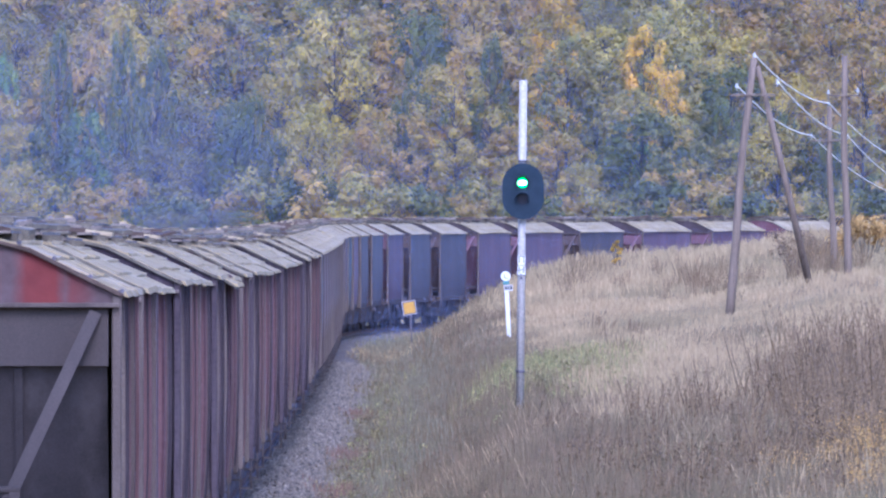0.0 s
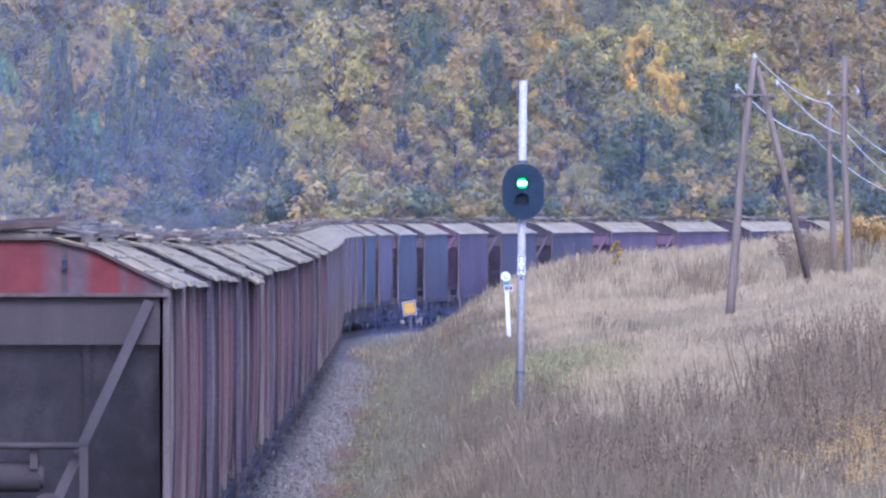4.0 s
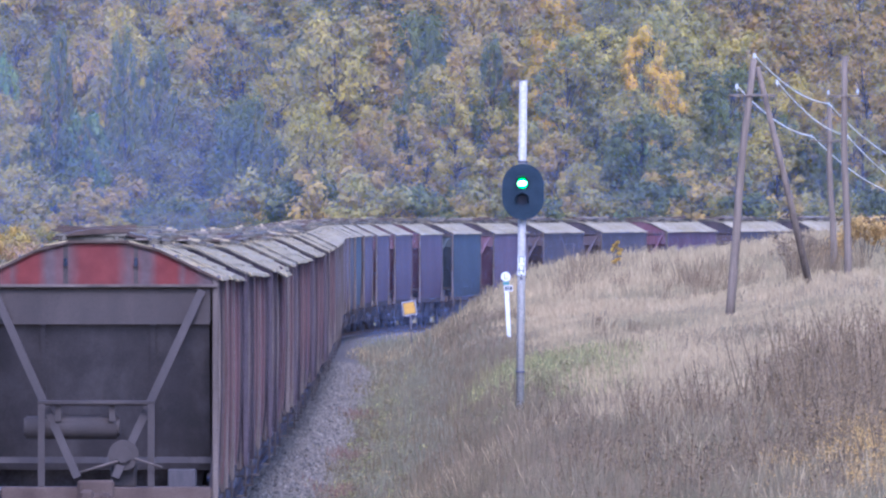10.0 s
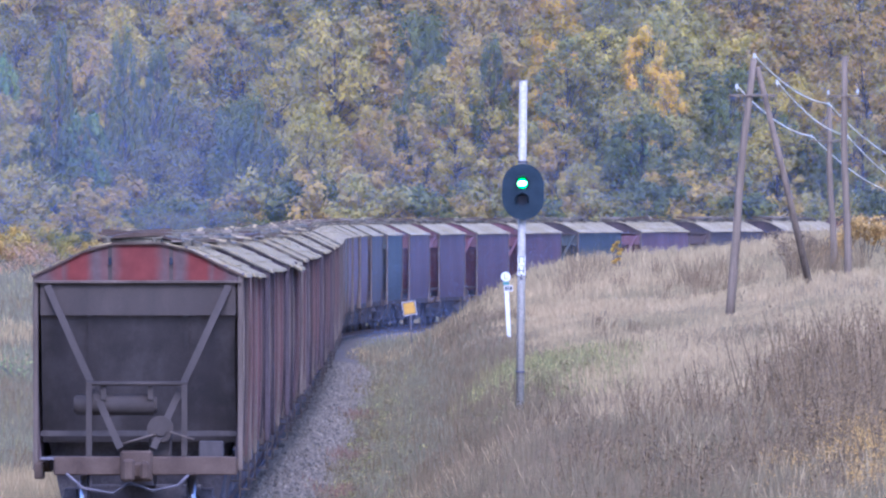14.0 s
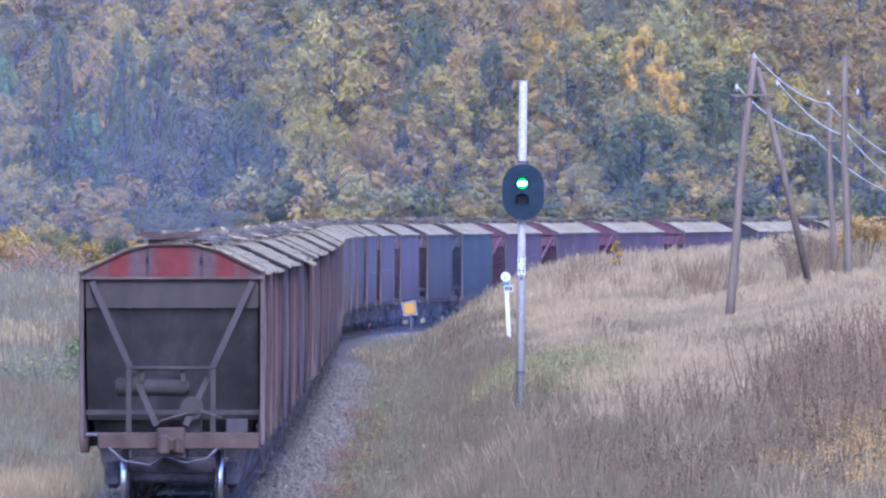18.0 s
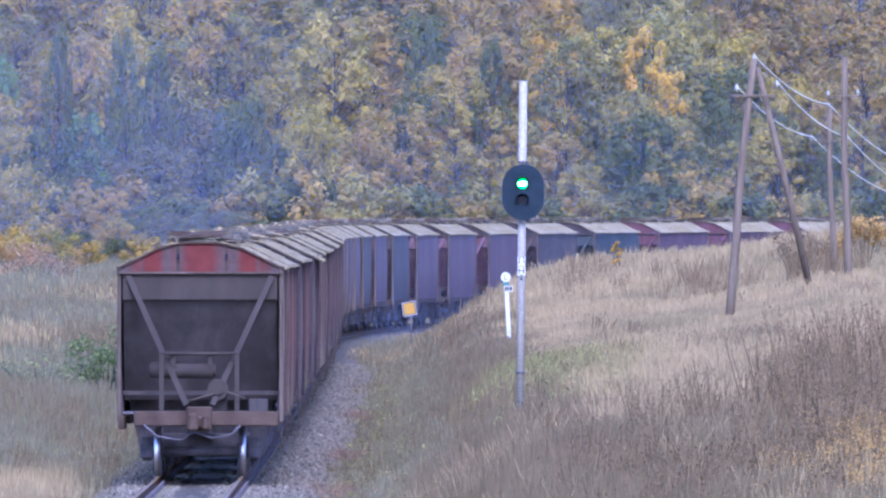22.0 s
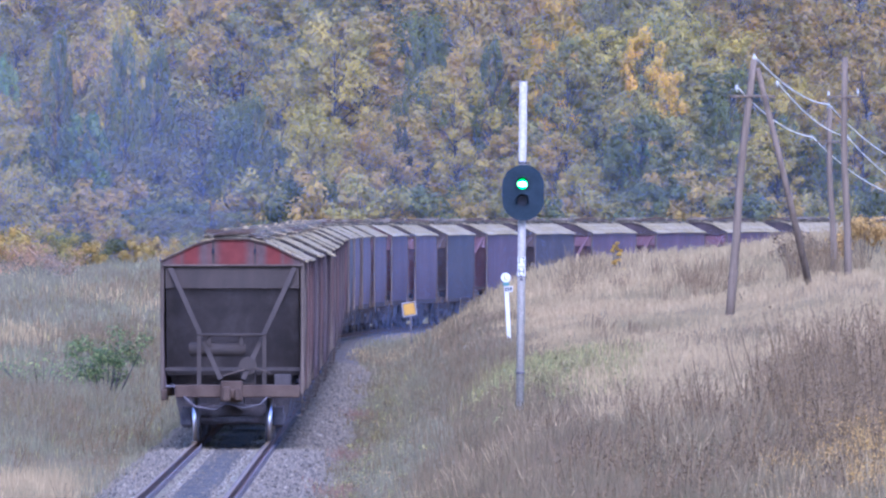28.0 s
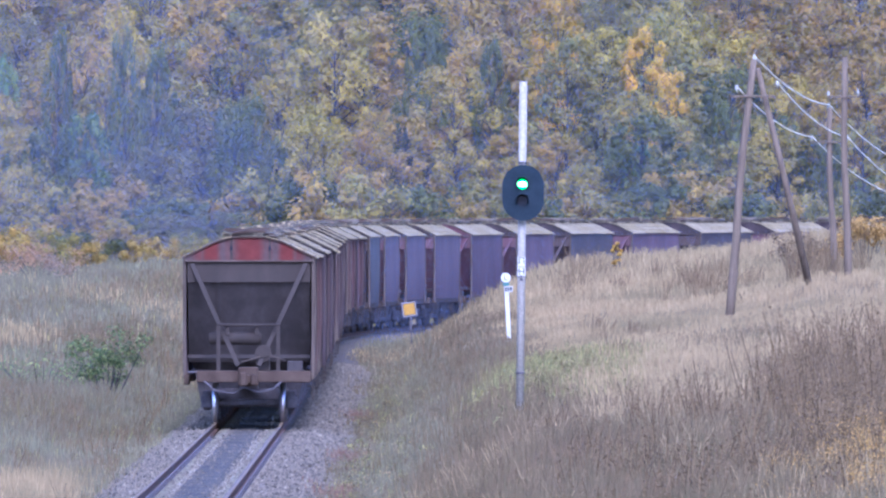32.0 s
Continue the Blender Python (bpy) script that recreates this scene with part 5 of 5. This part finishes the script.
# left meadow
for y0, y1, n, c, wd in ((250, 520, 32000, 7, 0.019), (520, 1040, 46000, 5, 0.05)):
    x, y, d = scatter(rg, n, y0, y1, False)
    pale = patch(x, y, 0.28, 0.017, 2.2) + rg.normal(size=len(x)) * 0.16
    tall = 0.22 + 0.45 * smooth(-3.5, -5.5, d)
    a = pale > 0.9 - 0.15 * smooth(330, 300, y)
    straw.append(blades(rg, x[a], y[a], (tall * (0.8 + 0.6 * rg.random(len(x))))[a], c, wd, 0.18))
    low = tall * (0.6 + 0.6 * rg.random(len(x)))
    o = ~a & (patch(x, y, 0.33, 0.013, 0.9) + rg.normal(size=len(x)) * 0.2 > 0.3)
    b = ~a & ~o
    olive.append(blades(rg, x[o], y[o], low[o], c, wd, 0.2))
    brown.append(blades(rg, x[b], y[b], low[b], c, wd, 0.2))
    k = rg.random(len(x)) < 0.12
    green.append(blades(rg, x[k], y[k], (tall * (0.5 + 0.5 * rg.random(len(x))))[k], c, wd, 0.2))
# tall dark weeds on the bank's right
def weed_clump(cx, cy, n, h, fan=0.6):
    """Stems fanned out from one root, feathered along their upper half."""
    x, y = cx + rg.normal(size=n) * 0.14, cy + rg.normal(size=n) * 0.25
    z = ground_z(x, y)
    hs = h * (0.55 + 0.6 * rg.random(n))
    lx, ly = np.clip(rg.normal(size=n), -1.3, 1.3) * fan * hs * 0.5 + 0.06, rg.normal(size=n) * fan * hs * 0.4
    w = 0.011
    weeds.append((np.stack([np.stack([x - w, y, z - 0.05], -1), np.stack([x + w, y, z - 0.05], -1), np.stack([x + lx + w * 0.4, y + ly, z + hs], -1), np.stack([x + lx - w * 0.4, y + ly, z + hs], -1)], 1).reshape(-1, 3),
                  np.arange(n * 4).reshape(-1, 4)))
    for q in (0.45, 0.58, 0.70, 0.82, 0.94, 1.02):
        weeds.append(leaf_cloud(rg, np.stack([x + lx * q, y + ly * q, z + hs * q], -1), list(0.03 + 0.07 * h * (1.15 - q) * rg.random(n)), [6] * n, 0.025))


for x0, x1, y0, y1, count, n, h in ((4.6, 6.9, 205, 255, 40, 14, 1.25), (5.2, 6.4, 205, 225, 18, 12, 1.4), (4.4, 6.4, 185, 225, 40, 13, 0.8), (-0.9, 2.2, 165, 250, 42, 12, 0.5), (2.0, 4.6, 165, 215, 24, 12, 0.55), (3.0, 5.0, 195, 240, 8, 8, 0.9), (3.5, 5.6, 178, 206, 12, 9, 1.0), (0.5, 4.2, 160, 200, 30, 8, 0.5), (2.6, 5.6, 205, 260, 16, 8, 0.7), (6.2, 8.2, 250, 285, 12, 13, 1.2), (2.4, 4.2, 180, 250, 15, 10, 0.6), (3.0, 4.6, 320, 345, 8, 10, 0.5),
                                    (4.6, 7.0, 590, 625, 12, 14, 1.2), (8.2, 10.2, 545, 575, 12, 14, 1.2), (11.6, 14.4, 520, 560, 20, 14, 1.35), (0.2, 2.2, 190, 270, 12, 9, 0.5),
                                    (3.2, 5.0, 160, 182, 16, 13, 0.75), (-0.6, 3.2, 165, 215, 26, 10, 0.45), (4.4, 5.4, 172, 200, 10, 13, 0.8),
                                    (4.2, 8.4, 565, 620, 26, 12, 0.9), (6.5, 11.5, 500, 560, 14, 11, 0.7), (1.2, 3.4, 300, 350, 8, 9, 0.45), (3.6, 5.4, 380, 420, 8, 10, 0.5),
                                    (-11.0, -5.0, 320, 400, 40, 9, 0.5), (-14.5, -6.0, 420, 560, 46, 10, 0.65), (-20.0, -6.0, 580, 820, 60, 10, 0.8), (-7.5, -4.5, 255, 320, 16, 9, 0.35)):
    for i in range(count):
        wx, wy = rg.uniform(x0, x1), rg.uniform(y0, y1)
        if not -2.4 < side_of(wx, wy) < 2.4:
            weed_clump(wx, wy, n, h * rg.uniform(0.75, 1.2))
for cx, cy, sx, sy, n, h in ((4.5, 166, 0.25, 7, 260, 0.6), (4.95, 182, 0.28, 9, 300, 0.7), (4.0, 170, 0.35, 8, 60, 0.5), (5.4, 205, 0.4, 10, 150, 0.7), (2.35, 166, 0.12, 2, 14, 0.3), (4.2, 165, 0.35, 5, 90, 0.4)):
    x, y = rg.normal(size=n) * sx + cx, rg.normal(size=n) * sy + cy
    zz = ground_z(x, y) + h * rg.random(n)
    gold.append(leaf_cloud(rg, np.stack([x, y, zz], -1), [0.17] * n, [34] * n, 0.021))
for s0, d0, n in ((272, 2.75, 70), (300, 2.6, 60), (345, 2.5, 60), (268, -1.95, 45), (415, 2.45, 50)):
    s1, dd = s0 + rg.normal(size=n) * 4.5, d0 + rg.normal(size=n) * 0.24
    x, y = np.interp(s1, ARC, LINE_X) + dd, np.interp(s1, ARC, LINE_Y)
    red.append(blades(rg, x, y, 0.14 + 0.2 * rg.random(n), 8, 0.018, 0.1))
grass("red_weeds", "low reddish weeds at the edge of the ballast", RED_WEED, red)
grass("dry_grass", "pale dry straw grass on the bank and meadow", STRAW, straw)
grass("brown_grass", "faded brown and green meadow grass", BROWN_GRASS, brown)
grass("olive_grass", "olive and grey-green meadow grass beside the track", OLIVE_GRASS, olive)
x = rg.normal(size=260) * 0.75 + 2.0
y = rg.normal(size=260) * 16 + 316
green.append(leaf_cloud(rg, np.stack([x, y, ground_z(x, y) + 0.25 + 0.35 * rg.random(260)], -1), [0.16] * 260, [12] * 260, 0.05))
grass("green_grass", "rank green grass round the signal", GREEN_GRASS, green)
grass("dry_weeds", "tall dark dry weeds with tufted heads", WEED, weeds)
grass("yellow_weeds", "yellow-leaved weeds on the bank", YELLOW_WEED, gold)


# added opaque blue-grey flakes standing in for haze, before the wood and along the bend
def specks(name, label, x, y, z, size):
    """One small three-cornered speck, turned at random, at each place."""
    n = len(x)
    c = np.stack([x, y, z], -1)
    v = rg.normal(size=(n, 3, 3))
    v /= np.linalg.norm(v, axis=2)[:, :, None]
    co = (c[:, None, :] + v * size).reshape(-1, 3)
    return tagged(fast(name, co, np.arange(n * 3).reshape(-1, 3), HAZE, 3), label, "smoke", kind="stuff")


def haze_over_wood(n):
    # sown over the camera's view, thickest where the haze should look bluest
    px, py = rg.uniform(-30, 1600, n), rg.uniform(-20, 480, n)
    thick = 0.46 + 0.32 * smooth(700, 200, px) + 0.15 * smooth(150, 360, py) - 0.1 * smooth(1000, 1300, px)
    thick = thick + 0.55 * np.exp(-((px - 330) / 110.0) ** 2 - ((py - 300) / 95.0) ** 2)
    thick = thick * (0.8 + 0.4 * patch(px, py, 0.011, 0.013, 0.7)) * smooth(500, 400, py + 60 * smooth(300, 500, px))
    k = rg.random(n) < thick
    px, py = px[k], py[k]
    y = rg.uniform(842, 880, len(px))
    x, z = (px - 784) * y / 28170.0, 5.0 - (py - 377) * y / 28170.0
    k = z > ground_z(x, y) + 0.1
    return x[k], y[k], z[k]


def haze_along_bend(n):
    # added flakes that veil wheels and wagon sides with haze blue
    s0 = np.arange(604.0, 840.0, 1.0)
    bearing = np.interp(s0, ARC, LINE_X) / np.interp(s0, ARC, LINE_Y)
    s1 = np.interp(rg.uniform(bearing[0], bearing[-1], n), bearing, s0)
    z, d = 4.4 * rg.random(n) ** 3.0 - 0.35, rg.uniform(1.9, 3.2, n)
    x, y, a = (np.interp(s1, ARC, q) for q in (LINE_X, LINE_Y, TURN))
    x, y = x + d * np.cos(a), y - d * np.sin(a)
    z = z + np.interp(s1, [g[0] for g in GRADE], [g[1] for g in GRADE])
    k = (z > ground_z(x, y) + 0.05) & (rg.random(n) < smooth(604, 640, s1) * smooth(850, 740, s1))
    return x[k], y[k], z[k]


specks("autumn_haze", "opaque blue-grey flakes standing in for haze before wood", *haze_over_wood(1350000), 0.0235)
specks("engine_smoke", "opaque blue-grey flakes standing in for haze along bend", *haze_along_bend(200000), 0.021)


# loose stones on the ballast
def stones(n):
    s = rg.random(n) ** 1.2 * 330 + 215
    d = np.where(rg.random(n) < 0.7, 1.0 + rg.random(n) * 1.7, -1.0 - rg.random(n) * 0.9)
    inner = rg.random(n) < 0.30
    d = np.where(inner, (rg.random(n) - 0.5) * 1.3, d)
    x = np.interp(s, ARC, LINE_X) + d
    y = np.interp(s, ARC, LINE_Y)
    z = np.interp(s, [g[0] for g in GRADE], [g[1] for g in GRADE]) + np.interp(d, [-1.95, -1.5, 0, 1.6, 2.1, 2.7], [-0.33, -0.2, -0.22, -0.2, -0.29, -0.42])
    r = 0.028 + 0.050 * rg.random(n) ** 2
    dirs = np.array([(1, 0, 0), (-1, 0, 0), (0, 1, 0), (0, -1, 0), (0, 0, 1), (0, 0, -1)], float)
    co = np.stack([x, y, z], -1)[:, None, :] + dirs[None] * (r[:, None, None] * (0.6 + 0.8 * rg.random((n, 6, 1))))
    f = np.array([(0, 2, 4), (2, 1, 4), (1, 3, 4), (3, 0, 4), (2, 0, 5), (1, 2, 5), (3, 1, 5), (0, 3, 5)])
    return co.reshape(-1, 3), (f[None] + (np.arange(n) * 6)[:, None, None]).reshape(-1, 3)


co, fa = stones(46000)
tagged(fast("ballast_stones", co, fa, STONE, 3), "loose pale grey ballast stones beside the rails", "gravel", kind="stuff")

# sleepers and rail clips, the nearest stretch
sm, cm = sleeper_mesh(), clip_mesh()
for i in range(185):
    s = 262 + i * 0.55
    a = -float(np.interp(s, ARC, TURN))
    m = Matrix.Translation(on_line(s)) @ Matrix.Rotation(a, 4, "Z")
    o = new("sleeper", sm)
    o.parent = ballast
    o.matrix_basis = m
    for d in (-0.797, 0.797):
        c = new("rail_clip", cm)
        c.parent = ballast
        c.matrix_basis = m @ Matrix.Translation((d, 0, 0.012))


# ---- the train's run ----
def run(t):
    """How far along the line the last wagon's rear end stands."""
    return 128.2 + 7.878 * t + 3.1 * max(0.0, 1 - t / 14.0) ** 2


def stand(s):
    """A wagon's pose with its two pivots on the line."""
    a, b = on_line(s + 1.2), on_line(s + BODY - 1.2)
    way = b - a
    yaw = math.atan2(-way.x, way.y)
    pitch = math.atan2(way.z, way.xy.length)
    return Matrix.Translation(a) @ Matrix.Rotation(yaw, 4, "Z") @ Matrix.Rotation(pitch, 4, "X") @ Matrix.Translation((0, -1.2, 0))


def motions():
    for n, w in enumerate(TRAIN):
        walk(w, [(t, stand(run(t) + n * PITCH)) for t in np.arange(0.0, 32.01, 1.0)])
    for ob, y in last_wheels:
        rows = []
        for t in np.append(np.arange(0.0, 31.95, 0.08), 32.0):
            rows.append((t, pose(0, y, 0.475) @ Matrix.Rotation(-(run(t) - run(0)) / 0.475, 4, "X")))
        walk(ob, rows)


motions()
